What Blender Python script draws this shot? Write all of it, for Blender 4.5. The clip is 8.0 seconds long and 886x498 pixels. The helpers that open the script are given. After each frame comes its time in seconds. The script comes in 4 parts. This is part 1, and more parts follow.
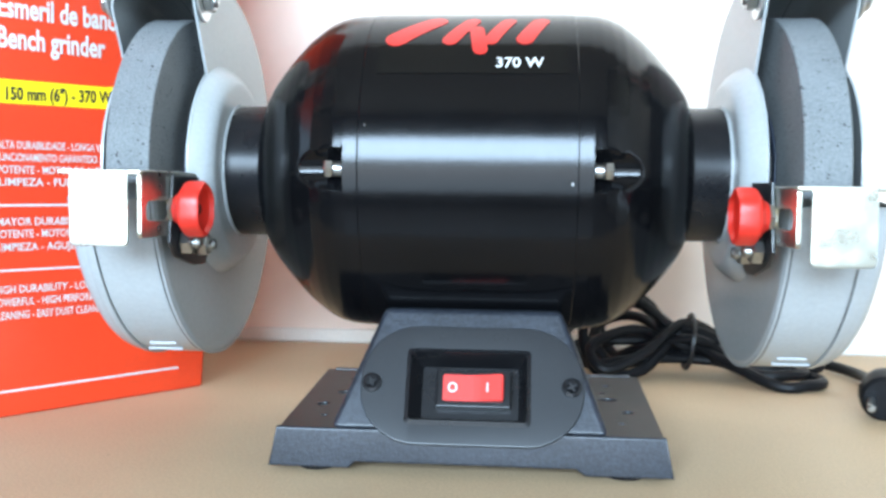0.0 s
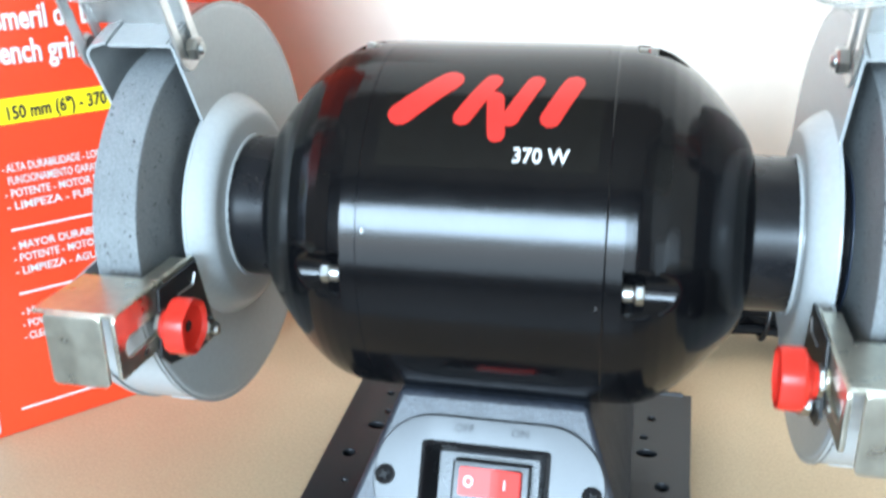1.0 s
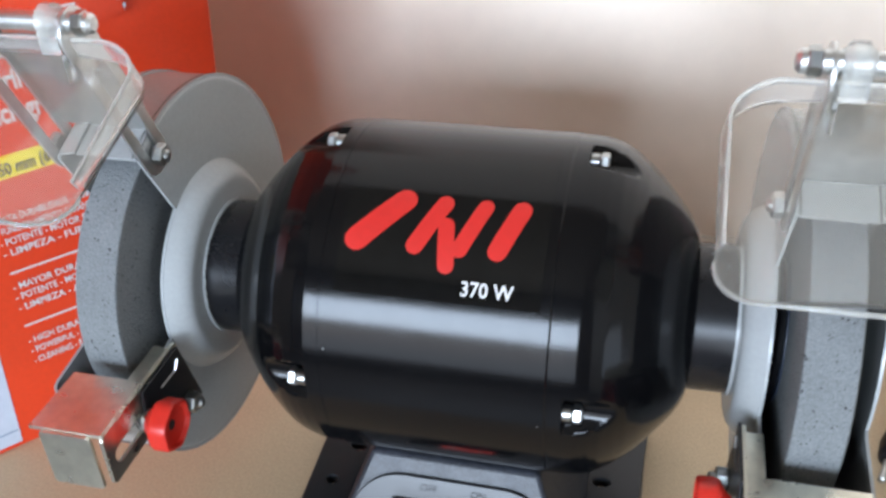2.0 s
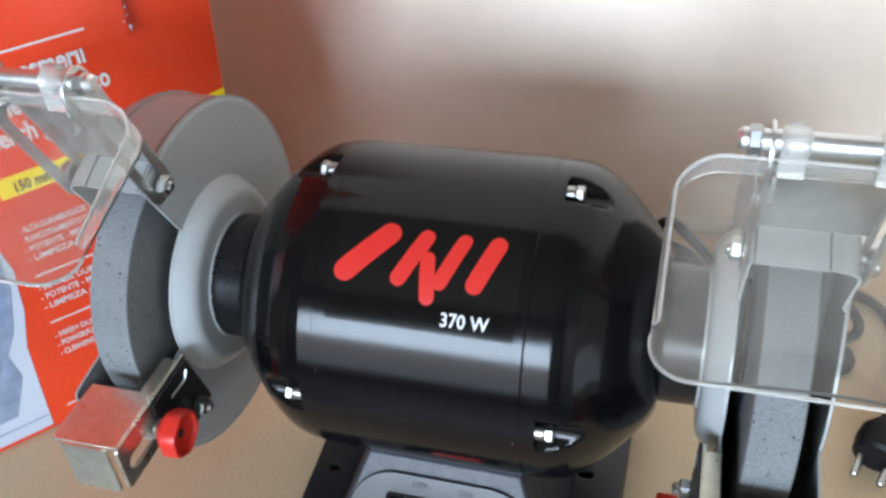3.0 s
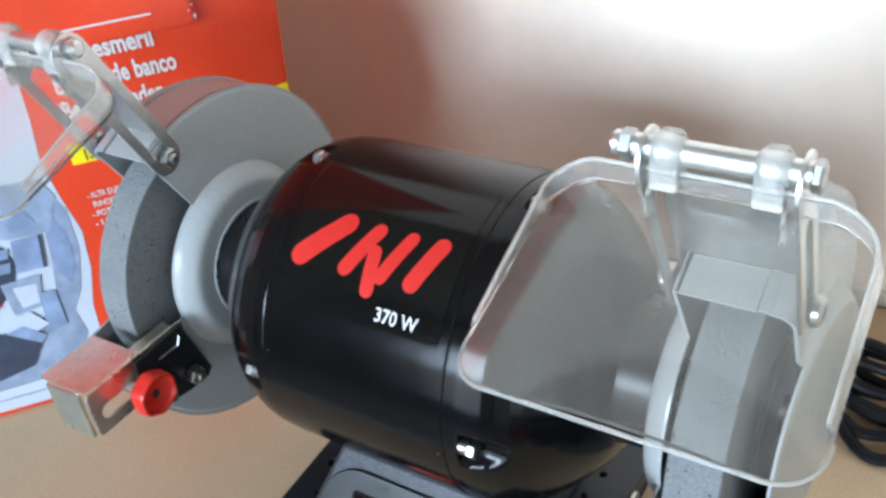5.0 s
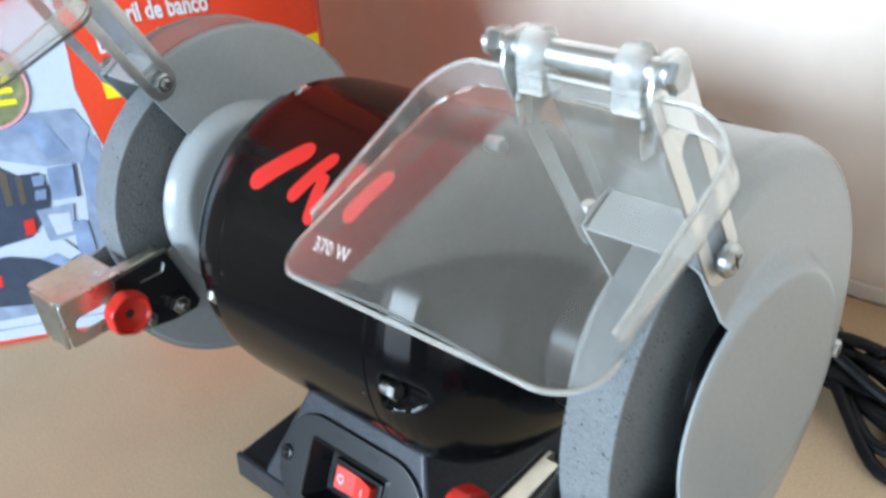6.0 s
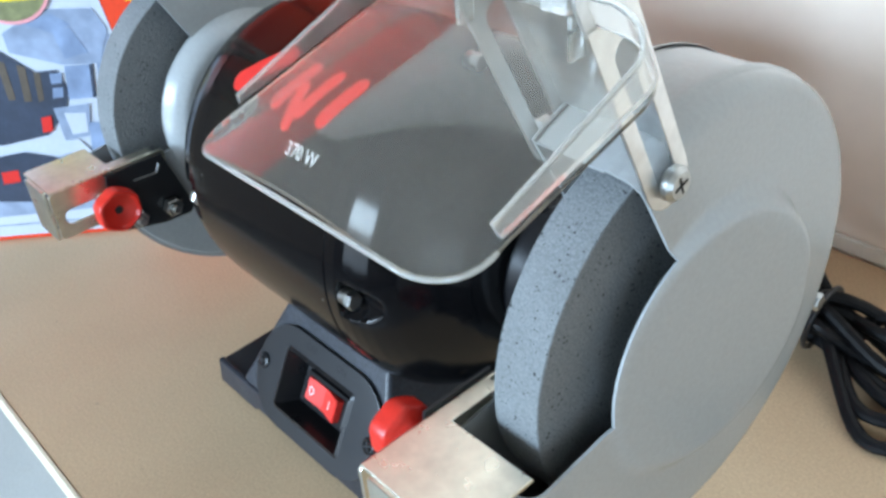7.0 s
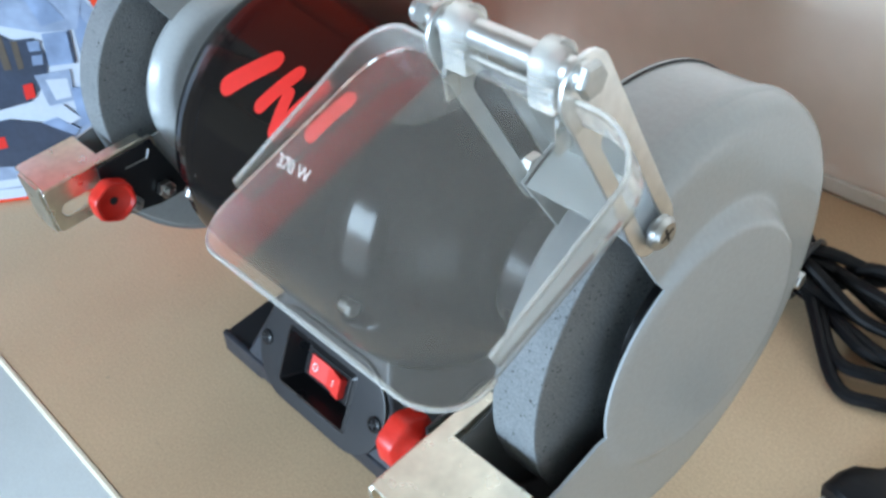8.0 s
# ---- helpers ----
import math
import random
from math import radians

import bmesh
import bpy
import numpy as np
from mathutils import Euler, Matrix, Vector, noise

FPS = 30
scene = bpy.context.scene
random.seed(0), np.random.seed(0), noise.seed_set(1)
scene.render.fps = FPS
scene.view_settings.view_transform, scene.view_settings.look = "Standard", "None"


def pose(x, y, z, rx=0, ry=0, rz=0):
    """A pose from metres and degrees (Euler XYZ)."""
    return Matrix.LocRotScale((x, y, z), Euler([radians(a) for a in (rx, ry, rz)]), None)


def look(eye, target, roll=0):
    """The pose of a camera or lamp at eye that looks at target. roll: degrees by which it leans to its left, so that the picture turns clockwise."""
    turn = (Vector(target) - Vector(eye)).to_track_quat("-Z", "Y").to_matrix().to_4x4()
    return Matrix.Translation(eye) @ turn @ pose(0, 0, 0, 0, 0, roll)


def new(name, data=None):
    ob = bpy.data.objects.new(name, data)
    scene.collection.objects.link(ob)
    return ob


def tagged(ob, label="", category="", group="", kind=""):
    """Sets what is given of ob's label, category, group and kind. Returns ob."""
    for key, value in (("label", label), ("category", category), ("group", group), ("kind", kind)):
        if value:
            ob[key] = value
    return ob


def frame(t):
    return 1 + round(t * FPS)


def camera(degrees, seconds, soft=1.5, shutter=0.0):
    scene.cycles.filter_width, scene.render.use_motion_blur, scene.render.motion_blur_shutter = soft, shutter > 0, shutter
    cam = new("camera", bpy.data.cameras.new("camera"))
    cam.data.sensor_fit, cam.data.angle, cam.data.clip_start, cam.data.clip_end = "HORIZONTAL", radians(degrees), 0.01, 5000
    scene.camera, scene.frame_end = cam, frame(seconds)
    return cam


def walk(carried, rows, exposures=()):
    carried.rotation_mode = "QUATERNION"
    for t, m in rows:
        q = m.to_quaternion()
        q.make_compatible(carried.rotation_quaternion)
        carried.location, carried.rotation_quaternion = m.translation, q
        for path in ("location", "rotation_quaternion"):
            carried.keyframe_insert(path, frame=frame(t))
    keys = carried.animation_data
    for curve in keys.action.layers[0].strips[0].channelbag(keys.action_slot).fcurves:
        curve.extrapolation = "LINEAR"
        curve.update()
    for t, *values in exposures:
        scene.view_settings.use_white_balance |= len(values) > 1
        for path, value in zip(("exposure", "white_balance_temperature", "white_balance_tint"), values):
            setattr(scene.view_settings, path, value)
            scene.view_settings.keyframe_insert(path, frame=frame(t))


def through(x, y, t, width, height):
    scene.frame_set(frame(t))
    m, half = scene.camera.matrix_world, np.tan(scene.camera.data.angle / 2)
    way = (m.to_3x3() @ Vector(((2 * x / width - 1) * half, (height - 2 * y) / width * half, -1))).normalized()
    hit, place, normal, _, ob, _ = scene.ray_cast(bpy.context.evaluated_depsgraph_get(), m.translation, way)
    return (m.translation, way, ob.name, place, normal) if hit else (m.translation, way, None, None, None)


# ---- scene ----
cam = camera(51.2, 8.0, soft=2.9, shutter=0.5)
PATH = [
    (0, (0.0219, -0.4659, 0.1250), (-0.0104, -0.0681, 0.0985), 0.65),
    (0.5, (0.0475, -0.4284, 0.1808), (-0.0191, -0.0416, 0.1040), 0.08),
    (1, (0.0576, -0.3864, 0.2694), (-0.0244, -0.0225, 0.1250), -0.99),
    (1.5, (0.0647, -0.3545, 0.3338), (-0.0203, -0.0112, 0.1469), -1.46),
    (2, (0.0804, -0.3430, 0.3890), (-0.0063, -0.0207, 0.1685), -2.63),
    (2.2, (0.0874, -0.3390, 0.4060), (-0.0024, -0.0243, 0.1760), -3.19),
    (3.3, (0.1122, -0.3320, 0.4401), (0.0079, -0.0347, 0.1937), -4.42),
    (3.5, (0.1222, -0.3320, 0.4401), (0.0102, -0.0367, 0.1947), -4.35),
    (4, (0.1560, -0.3204, 0.4285), (0.0132, -0.0321, 0.1909), -5.95),
    (4.2, (0.1680, -0.3114, 0.4285), (0.0145, -0.0295, 0.1899), -6.58),
    (5.3, (0.2314, -0.2788, 0.3955), (0.0210, -0.0157, 0.1798), -7.64),
    (5.5, (0.2464, -0.2688, 0.3855), (0.0233, -0.0128, 0.1741), -7.78),
    (6, (0.2764, -0.2479, 0.3656), (0.0322, -0.0113, 0.1550), -7.63),
    (6.5, (0.2992, -0.2333, 0.3530), (0.0441, -0.0143, 0.1363), -6.86),
    (7, (0.3034, -0.2258, 0.3478), (0.0480, -0.0166, 0.1220), -5.44),
    (7.5, (0.2980, -0.2154, 0.3644), (0.0506, -0.0178, 0.1200), -5.74),
    (8, (0.2868, -0.2068, 0.3961), (0.0573, -0.0210, 0.1263), -8.09),
]
EXPOSURES = [(0.0, -0.1, 8100, 20), (0.5, 0.06, 8100, 18), (1.0, 0.02, 8300, 19), (1.5, -0.54, 8900, 27), (2.0, -0.8, 9100, 30), (3.5, -0.78, 8800, 26), (4.0, -0.74, 8600, 25), (5.5, -0.58, 8600, 24), (6.5, -0.52, 8300, 22), (7.5, -0.5, 8000, 21), (8.0, -0.62, 8000, 21)]
walk(cam, [(t, look(eye, target, roll)) for t, eye, target, roll in PATH], EXPOSURES)

# ---- light: one wide glazed opening in the wall opposite the workbench ----
world = bpy.data.worlds.new("sky")
scene.world = world
world.use_nodes = True
wn = world.node_tree
sky = wn.nodes.new("ShaderNodeTexSky")
sky.sky_type, sky.sun_disc, sky.sun_elevation, sky.sun_rotation = "NISHITA", False, radians(40), radians(200)
wn.nodes["Background"].inputs[1].default_value = 0.12
wn.links.new(sky.outputs[0], wn.nodes["Background"].inputs[0])
WIN_X0, WIN_X1, WIN_Z0, WIN_Z1, WIN_Y = -1.10, 0.56, -0.45, 1.08, -2.2
WIN_MID = 0.42
for z0, z1, power, tint in ((WIN_MID, WIN_Z1, 230, (0.38, 0.675, 1.0)), (WIN_Z0, WIN_MID, 31, (0.42, 0.70, 1.0))):
    # bright sky above, darker ground below
    lamp = new("window_daylight", bpy.data.lights.new("window_daylight", "AREA"))
    lamp.data.shape, lamp.data.size, lamp.data.size_y = "RECTANGLE", WIN_X1 - WIN_X0 - 0.1, z1 - z0 - 0.04
    lamp.data.energy, lamp.data.color = power, tint
    lamp.matrix_world = pose((WIN_X0 + WIN_X1) / 2, WIN_Y - 0.03, (z0 + z1) / 2, 90, 0, 0)

# added fill lamp in an opening of the side wall, without a known source
FILL_Y0, FILL_Y1, FILL_Z0, FILL_Z1, FILL_X = -1.30, -0.50, -0.40, 0.32, 1.25
lamp = new("side_fill", bpy.data.lights.new("side_fill", "AREA"))
lamp.data.shape, lamp.data.size, lamp.data.size_y = "RECTANGLE", FILL_Y1 - FILL_Y0 - 0.06, FILL_Z1 - FILL_Z0 - 0.06
lamp.data.energy, lamp.data.color = 8.5, (0.40, 0.69, 1.0)
lamp.matrix_world = pose(FILL_X + 0.03, (FILL_Y0 + FILL_Y1) / 2, (FILL_Z0 + FILL_Z1) / 2, 90, 0, 90)


# ---- materials ----
def ramp(nodes, stops):
    r = nodes.new("ShaderNodeValToRGB")
    els = r.color_ramp.elements
    while len(els) < len(stops):
        els.new(0.5)
    for e, (p, c) in zip(els, stops):
        e.position, e.color = p, (*c, 1)
    return r


def material(name, colour, rough=0.5, metal=0.0, grain=0.0, grain_size=300, stain=0.0, stain_size=12,
             bump=0.0, bump_size=400, coat=0.0, rough_var=0.0, spec=0.5, stretch=(1, 1, 1)):
    """A principled surface with fine grain, broad stains, uneven gloss and relief, all in metres."""
    m = bpy.data.materials.new(name)
    m.use_nodes = True
    nt = m.node_tree
    n, l = nt.nodes, nt.links
    b = n["Principled BSDF"]
    b.inputs["Roughness"].default_value, b.inputs["Metallic"].default_value = rough, metal
    b.inputs["Coat Weight"].default_value = coat
    b.inputs["Specular IOR Level"].default_value = spec
    b.inputs["Base Color"].default_value = (*colour, 1)
    at = n.new("ShaderNodeTexCoord")
    mp = n.new("ShaderNodeMapping")
    mp.inputs["Scale"].default_value = stretch
    l.new(at.outputs["Object"], mp.inputs[0])

    def tex(size, detail=4):
        t = n.new("ShaderNodeTexNoise")
        t.inputs["Scale"].default_value, t.inputs["Detail"].default_value = size, detail
        l.new(mp.outputs[0], t.inputs["Vector"])
        return t

    def scaled(k):
        return tuple(min(1, max(0, c * k)) for c in colour)

    if grain or stain:
        g, s = tex(grain_size), tex(stain_size, 5)
        r1 = ramp(n, [(0.3, scaled(1 - grain)), (0.7, scaled(1 + grain))])
        r2 = ramp(n, [(0.35, (1 - stain,) * 3), (0.65, (1.0,) * 3)])
        mix = n.new("ShaderNodeMix")
        mix.data_type, mix.blend_type = "RGBA", "MULTIPLY"
        mix.inputs[0].default_value = 1
        l.new(g.outputs[0], r1.inputs[0])
        l.new(s.outputs[0], r2.inputs[0])
        l.new(r1.outputs[0], mix.inputs[6])
        l.new(r2.outputs[0], mix.inputs[7])
        l.new(mix.outputs[2], b.inputs["Base Color"])
    if rough_var:
        s = tex(stain_size * 3, 6)
        r = n.new("ShaderNodeMapRange")
        r.inputs[3].default_value, r.inputs[4].default_value = max(0.02, rough - rough_var), rough + rough_var
        l.new(s.outputs[0], r.inputs[0])
        l.new(r.outputs[0], b.inputs["Roughness"])
    if bump:
        t = tex(bump_size, 3)
        bp = n.new("ShaderNodeBump")
        bp.inputs["Strength"].default_value, bp.inputs["Distance"].default_value = bump, 0.0006
        l.new(t.outputs[0], bp.inputs["Height"])
        l.new(bp.outputs[0], b.inputs["Normal"])
    return m


def clear(name, tint, rough=0.03, ior=1.45, through=0.91):
    m = bpy.data.materials.new(name)
    m.use_nodes = True
    b = m.node_tree.nodes["Principled BSDF"]
    b.inputs["Base Color"].default_value = (*tint, 1)
    b.inputs["Transmission Weight"].default_value = through
    b.inputs["Roughness"].default_value, b.inputs["IOR"].default_value = rough, ior
    return m


M_TABLE = material("fibreboard", (0.55, 0.372, 0.228), 0.55, grain=0.12, grain_size=750, stain=0.10, stain_size=9, bump=0.06, bump_size=1500)
M_EDGE = material("board_edge", (0.66, 0.56, 0.42), 0.7, grain=0.12, grain_size=1200, stain=0.1)
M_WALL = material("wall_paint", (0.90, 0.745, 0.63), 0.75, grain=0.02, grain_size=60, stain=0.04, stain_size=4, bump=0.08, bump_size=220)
# unseen west and south walls: dark colour keeps reflections in the black enamel low
M_ROOM = material("unseen_dark_wall", (0.20, 0.14, 0.10), 0.85, grain=0.03, grain_size=40, stain=0.06, stain_size=3)
# unseen east wall, kept pale to bounce fill light onto the right guard
M_PALE = material("pale_bounce_wall", (0.52, 0.47, 0.41), 0.8, grain=0.03, grain_size=40, stain=0.05, stain_size=3)
# unseen ceiling, darkened so the top of the motor mirrors little light
M_CEIL = material("darkened_ceiling", (0.24, 0.18, 0.135), 0.9, grain=0.02, grain_size=40)
# floor colour darkened so the lower motor mirrors little light
M_FLOOR = material("darkened_floor", (0.13, 0.105, 0.09), 0.4, grain=0.04, grain_size=60, stain=0.1, stain_size=3)
M_PALE_FLOOR = material("pale_floor", (0.52, 0.55, 0.55), 0.7, grain=0.06, grain_size=300, stain=0.1, stain_size=6, bump=0.1)
M_TRIM = material("white_trim", (0.80, 0.76, 0.68), 0.5, grain=0.03, stain=0.05)
M_BODY = material("black_enamel", (0.003, 0.003, 0.0035), 0.15, grain=0.25, grain_size=500, stain=0.2, stain_size=30, bump=0.04, bump_size=900, coat=0.0, rough_var=0.03, spec=0.25)
M_LABEL = material("black_label", (0.005, 0.0048, 0.0045), 0.10, spec=0.25, grain=0.2, stain=0.1)
M_NECK = material("black_plastic", (0.008, 0.008, 0.009), 0.28, grain=0.2, grain_size=700, bump=0.05, bump_size=1200, rough_var=0.06, spec=0.3)
M_BASE = material("black_crackle", (0.020, 0.024, 0.032), 0.42, grain=0.5, grain_size=600, stain=0.25, stain_size=40, bump=0.32, bump_size=900, rough_var=0.08, spec=0.5)
M_PLATE = material("satin_black_plate", (0.010, 0.011, 0.013), 0.36, grain=0.15, grain_size=900, bump=0.03, bump_size=1600, rough_var=0.03, spec=0.5)
M_GREY = material("grey_enamel", (0.335, 0.350, 0.350), 0.24, grain=0.04, grain_size=500, stain=0.025, stain_size=18, bump=0.05, bump_size=500, rough_var=0.015)
M_DARK = material("dark_gap", (0.01, 0.01, 0.011), 0.7)
M_ZINC = material("zinc_plate", (0.74, 0.75, 0.74), 0.36, 1.0, grain=0.08, grain_size=200, stain=0.12, stain_size=40, bump=0.06, bump_size=400, rough_var=0.08)
M_YZINC = material("yellow_zinc_plate", (0.76, 0.73, 0.62), 0.3, 1.0, grain=0.08, grain_size=200, stain=0.14, stain_size=40, rough_var=0.1)
M_STEEL = material("bright_steel", (0.44, 0.45, 0.44), 0.28, 1.0, grain=0.1, stain=0.1, stain_size=120)
M_RED = material("red_plastic", (0.68, 0.024, 0.014), 0.38, grain=0.06, grain_size=700, stain=0.08, stain_size=60, bump=0.06, bump_size=900)
M_ROCK = material("red_rocker", (0.75, 0.035, 0.025), 0.5, grain=0.05, stain=0.05)
M_MARK = material("red_print", (0.68, 0.026, 0.020), 0.35, grain=0.04, stain=0.05)
M_WHITE = material("white_print", (0.58, 0.56, 0.54), 0.45, grain=0.03)
M_BOX = material("red_card", (0.80, 0.052, 0.016), 0.32, grain=0.04, grain_size=400, stain=0.09, stain_size=14, bump=0.08, bump_size=60, rough_var=0.06)
M_BOXW = material("white_card", (0.45, 0.50, 0.57), 0.38, grain=0.03, stain=0.06, stain_size=14)
M_BOXIN = material("brown_card", (0.42, 0.31, 0.2), 0.8, grain=0.1, stain=0.1)
M_YEL = material("yellow_print", (0.88, 0.66, 0.02), 0.35, grain=0.03, stain=0.05)
M_INK = material("black_print", (0.02, 0.02, 0.02), 0.4, grain=0.05)
M_PBLUE = material("blue_grey_print", (0.19, 0.27, 0.40), 0.38, grain=0.15, grain_size=90, stain=0.2, stain_size=60)
M_PDARK = material("dark_blue_print", (0.035, 0.05, 0.08), 0.38, grain=0.1, stain=0.25, stain_size=60)
M_PPALE = material("pale_blue_print", (0.25, 0.32, 0.43), 0.38, grain=0.12, grain_size=90, stain=0.35, stain_size=50)
M_POLIVE = material("olive_print", (0.20, 0.20, 0.09), 0.4, grain=0.3, grain_size=120, stain=0.3, stain_size=60)
M_PBROWN = material("brown_print", (0.10, 0.075, 0.055), 0.4, grain=0.1, stain=0.2, stain_size=60)
M_PPINK = material("pink_print", (0.75, 0.28, 0.30), 0.4, grain=0.05)
M_CORD = material("black_rubber", (0.007, 0.007, 0.008), 0.42, grain=0.2, bump=0.05, bump_size=1200, spec=0.15)
M_CLEAR = clear("clear_plastic", (0.92, 0.895, 0.84), through=0.945)
M_RIMWALL = clear("hazy_clear_plastic", (0.97, 0.96, 0.93), 0.08, 1.45, 0.88)
M_RIM = clear("milky_plastic_edge", (0.97, 0.96, 0.91), 0.07, 1.45, 0.74)


def stone_material():
    m = material("grinding_stone", (0.165, 0.176, 0.178), 0.9, grain=0.22, grain_size=1100, stain=0.14, stain_size=45, bump=0.9, bump_size=900)
    nt = m.node_tree
    n, l = nt.nodes, nt.links
    b = n["Principled BSDF"]
    old = b.inputs["Base Color"].links[0].from_socket
    at = n.new("ShaderNodeTexCoord")
    v = n.new("ShaderNodeTexVoronoi")
    v.inputs["Scale"].default_value = 520
    l.new(at.outputs["Object"], v.inputs["Vector"])
    big = n.new("ShaderNodeTexNoise")
    big.inputs["Scale"].default_value = 200
    l.new(at.outputs["Object"], big.inputs["Vector"])
    add = n.new("ShaderNodeMath")
    add.operation = "ADD"
    l.new(v.outputs["Distance"], add.inputs[0])
    l.new(big.outputs[0], add.inputs[1])
    r = ramp(n, [(0.588, (0.20, 0.20, 0.20)), (0.655, (1, 1, 1))])
    l.new(add.outputs[0], r.inputs[0])
    mix = n.new("ShaderNodeMix")
    mix.data_type, mix.blend_type = "RGBA", "MULTIPLY"
    mix.inputs[0].default_value = 1
    l.new(old, mix.inputs[6])
    l.new(r.outputs[0], mix.inputs[7])
    l.new(mix.outputs[2], b.inputs["Base Color"])
    return m


M_STONE = stone_material()


# ---- mesh helpers ----
def thing(name, label, category, at=(0, 0, 0), group=""):
    e = new(name)
    e.matrix_basis = pose(*at)
    e.empty_display_size = 0.02
    return tagged(e, label, category, group)


def part(name, bm, mat, parent=None, label="", smooth=True, sharp=35):
    me = bpy.data.meshes.new(name)
    bmesh.ops.recalc_face_normals(bm, faces=bm.faces)
    bm.to_mesh(me)
    bm.free()
    for p in me.polygons:
        p.use_smooth = smooth
    if smooth:
        me.set_sharp_from_angle(angle=radians(sharp))
    me.materials.append(mat)
    ob = new(name, me)
    if smooth and len(me.polygons) < 3000:
        wn_ = ob.modifiers.new("even_shading", "WEIGHTED_NORMAL")
        wn_.weight, wn_.keep_sharp = 90, True
    if parent:
        ob.parent = parent
    return tagged(ob, label)


def box_bm(x0, x1, y0, y1, z0, z1, bevel=0.0, seg=2, bm=None):
    bm = bm or bmesh.new()
    c = bmesh.ops.create_cube(bm, size=1)["verts"]
    for v in c:
        v.co = Vector(((x0 + x1) / 2 + v.co.x * (x1 - x0), (y0 + y1) / 2 + v.co.y * (y1 - y0), (z0 + z1) / 2 + v.co.z * (z1 - z0)))
    if bevel:
        es = list({e for v in c for e in v.link_edges})
        bmesh.ops.bevel(bm, geom=es, offset=bevel, segments=seg, affect="EDGES", profile=0.5)
    return bm


def turned(profile, seg=96, axis="x", bm=None, a0=0.0, a1=360.0):
    """A surface of revolution round an axis through the origin: profile of (along, radius)."""
    bm = bm or bmesh.new()
    full = a1 - a0 >= 360
    n = seg if full else seg + 1
    rings = []
    for u, r in profile:
        ring = []
        for k in range(n):
            a = radians(a0 + (a1 - a0) * k / seg)
            c, s = r * math.cos(a), r * math.sin(a)
            ring.append(bm.verts.new((u, c, s) if axis == "x" else (c, s, u)))
        rings.append(ring)
    for p, q in zip(rings, rings[1:]):
        for k in range(seg):
            k2 = (k + 1) % n
            bm.faces.new((p[k], p[k2], q[k2], q[k]))
    for ring, r in ((rings[0], profile[0][1]), (rings[-1], profile[-1][1])):
        if r < 1e-6:
            bmesh.ops.remove_doubles(bm, verts=ring, dist=1e-6)
    return bm


def sheet(outline, mat_pose, thick, bevel=0.0, holes=(), bm=None):
    """A flat sheet cut to a closed outline (u, v) with holes, lying at mat_pose (u, v, normal)."""
    bm = bm or bmesh.new()
    edges = []
    for loop in (outline, *holes):
        vs = [bm.verts.new((u, v, 0)) for u, v in loop]
        edges += [bm.edges.new((a, b)) for a, b in zip(vs, vs[1:] + vs[:1])]
    fs = [g for g in bmesh.ops.triangle_fill(bm, use_beauty=True, use_dissolve=False, edges=edges)["geom"] if isinstance(g, bmesh.types.BMFace)]
    up = bmesh.ops.extrude_face_region(bm, geom=fs, use_keep_orig=True)["geom"]
    bmesh.ops.translate(bm, verts=[g for g in up if isinstance(g, bmesh.types.BMVert)], vec=(0, 0, thick))
    if bevel:
        bmesh.ops.recalc_face_normals(bm, faces=bm.faces)
        es = [e for e in bm.edges if len(e.link_faces) == 2 and e.calc_face_angle(0) > 1.2 and abs(e.verts[0].co.z - e.verts[1].co.z) < 1e-7]
        bmesh.ops.bevel(bm, geom=es, offset=bevel, segments=2, affect="EDGES", profile=0.5)
    bmesh.ops.transform(bm, matrix=mat_pose, verts=bm.verts)
    return bm


def rounded(x0, x1, y0, y1, r, n=6):
    out = []
    for cx, cy, a in ((x1 - r, y1 - r, 0), (x0 + r, y1 - r, 90), (x0 + r, y0 + r, 180), (x1 - r, y0 + r, 270)):
        out += [(cx + r * math.cos(radians(a + 90 * k / n)), cy + r * math.sin(radians(a + 90 * k / n))) for k in range(n + 1)]
    return out


def circle(cx, cy, r, n=24, squash=1.0):
    return [(cx + r * math.cos(2 * math.pi * k / n), cy + squash * r * math.sin(2 * math.pi * k / n)) for k in range(n)]


def tube(points, radius, seg=10, bm=None, cap=True):
    """A round tube along a smooth run of points."""
    bm = bm or bmesh.new()
    pts = [Vector(p) for p in points]
    rings, side = [], None
    for i, p in enumerate(pts):
        t = (pts[min(i + 1, len(pts) - 1)] - pts[max(i - 1, 0)]).normalized()
        if side is None:
            side = t.orthogonal().normalized()
        side = (side - t * side.dot(t)).normalized()
        up = t.cross(side)
        rings.append([bm.verts.new(p + radius * (math.cos(2 * math.pi * k / seg) * side + math.sin(2 * math.pi * k / seg) * up)) for k in range(seg)])
    for a, b in zip(rings, rings[1:]):
        for k in range(seg):
            bm.faces.new((a[k], a[(k + 1) % seg], b[(k + 1) % seg], b[k]))
    if cap:
        bm.faces.new(rings[0][::-1])
        bm.faces.new(rings[-1])
    return bm


def smooth_run(ctrl, per=8):
    """Points of a Catmull-Rom run through control points."""
    c = [Vector(p) for p in ctrl]
    c = [2 * c[0] - c[1]] + c + [2 * c[-1] - c[-2]]
    out = []
    for i in range(1, len(c) - 2):
        for k in range(per):
            t = k / per
            p0, p1, p2, p3 = c[i - 1 : i + 3]
            out.append(0.5 * (2 * p1 + (p2 - p0) * t + (2 * p0 - 5 * p1 + 4 * p2 - p3) * t * t + (3 * p1 - p0 - 3 * p2 + p3) * t**3))
    return out + [c[-2]]


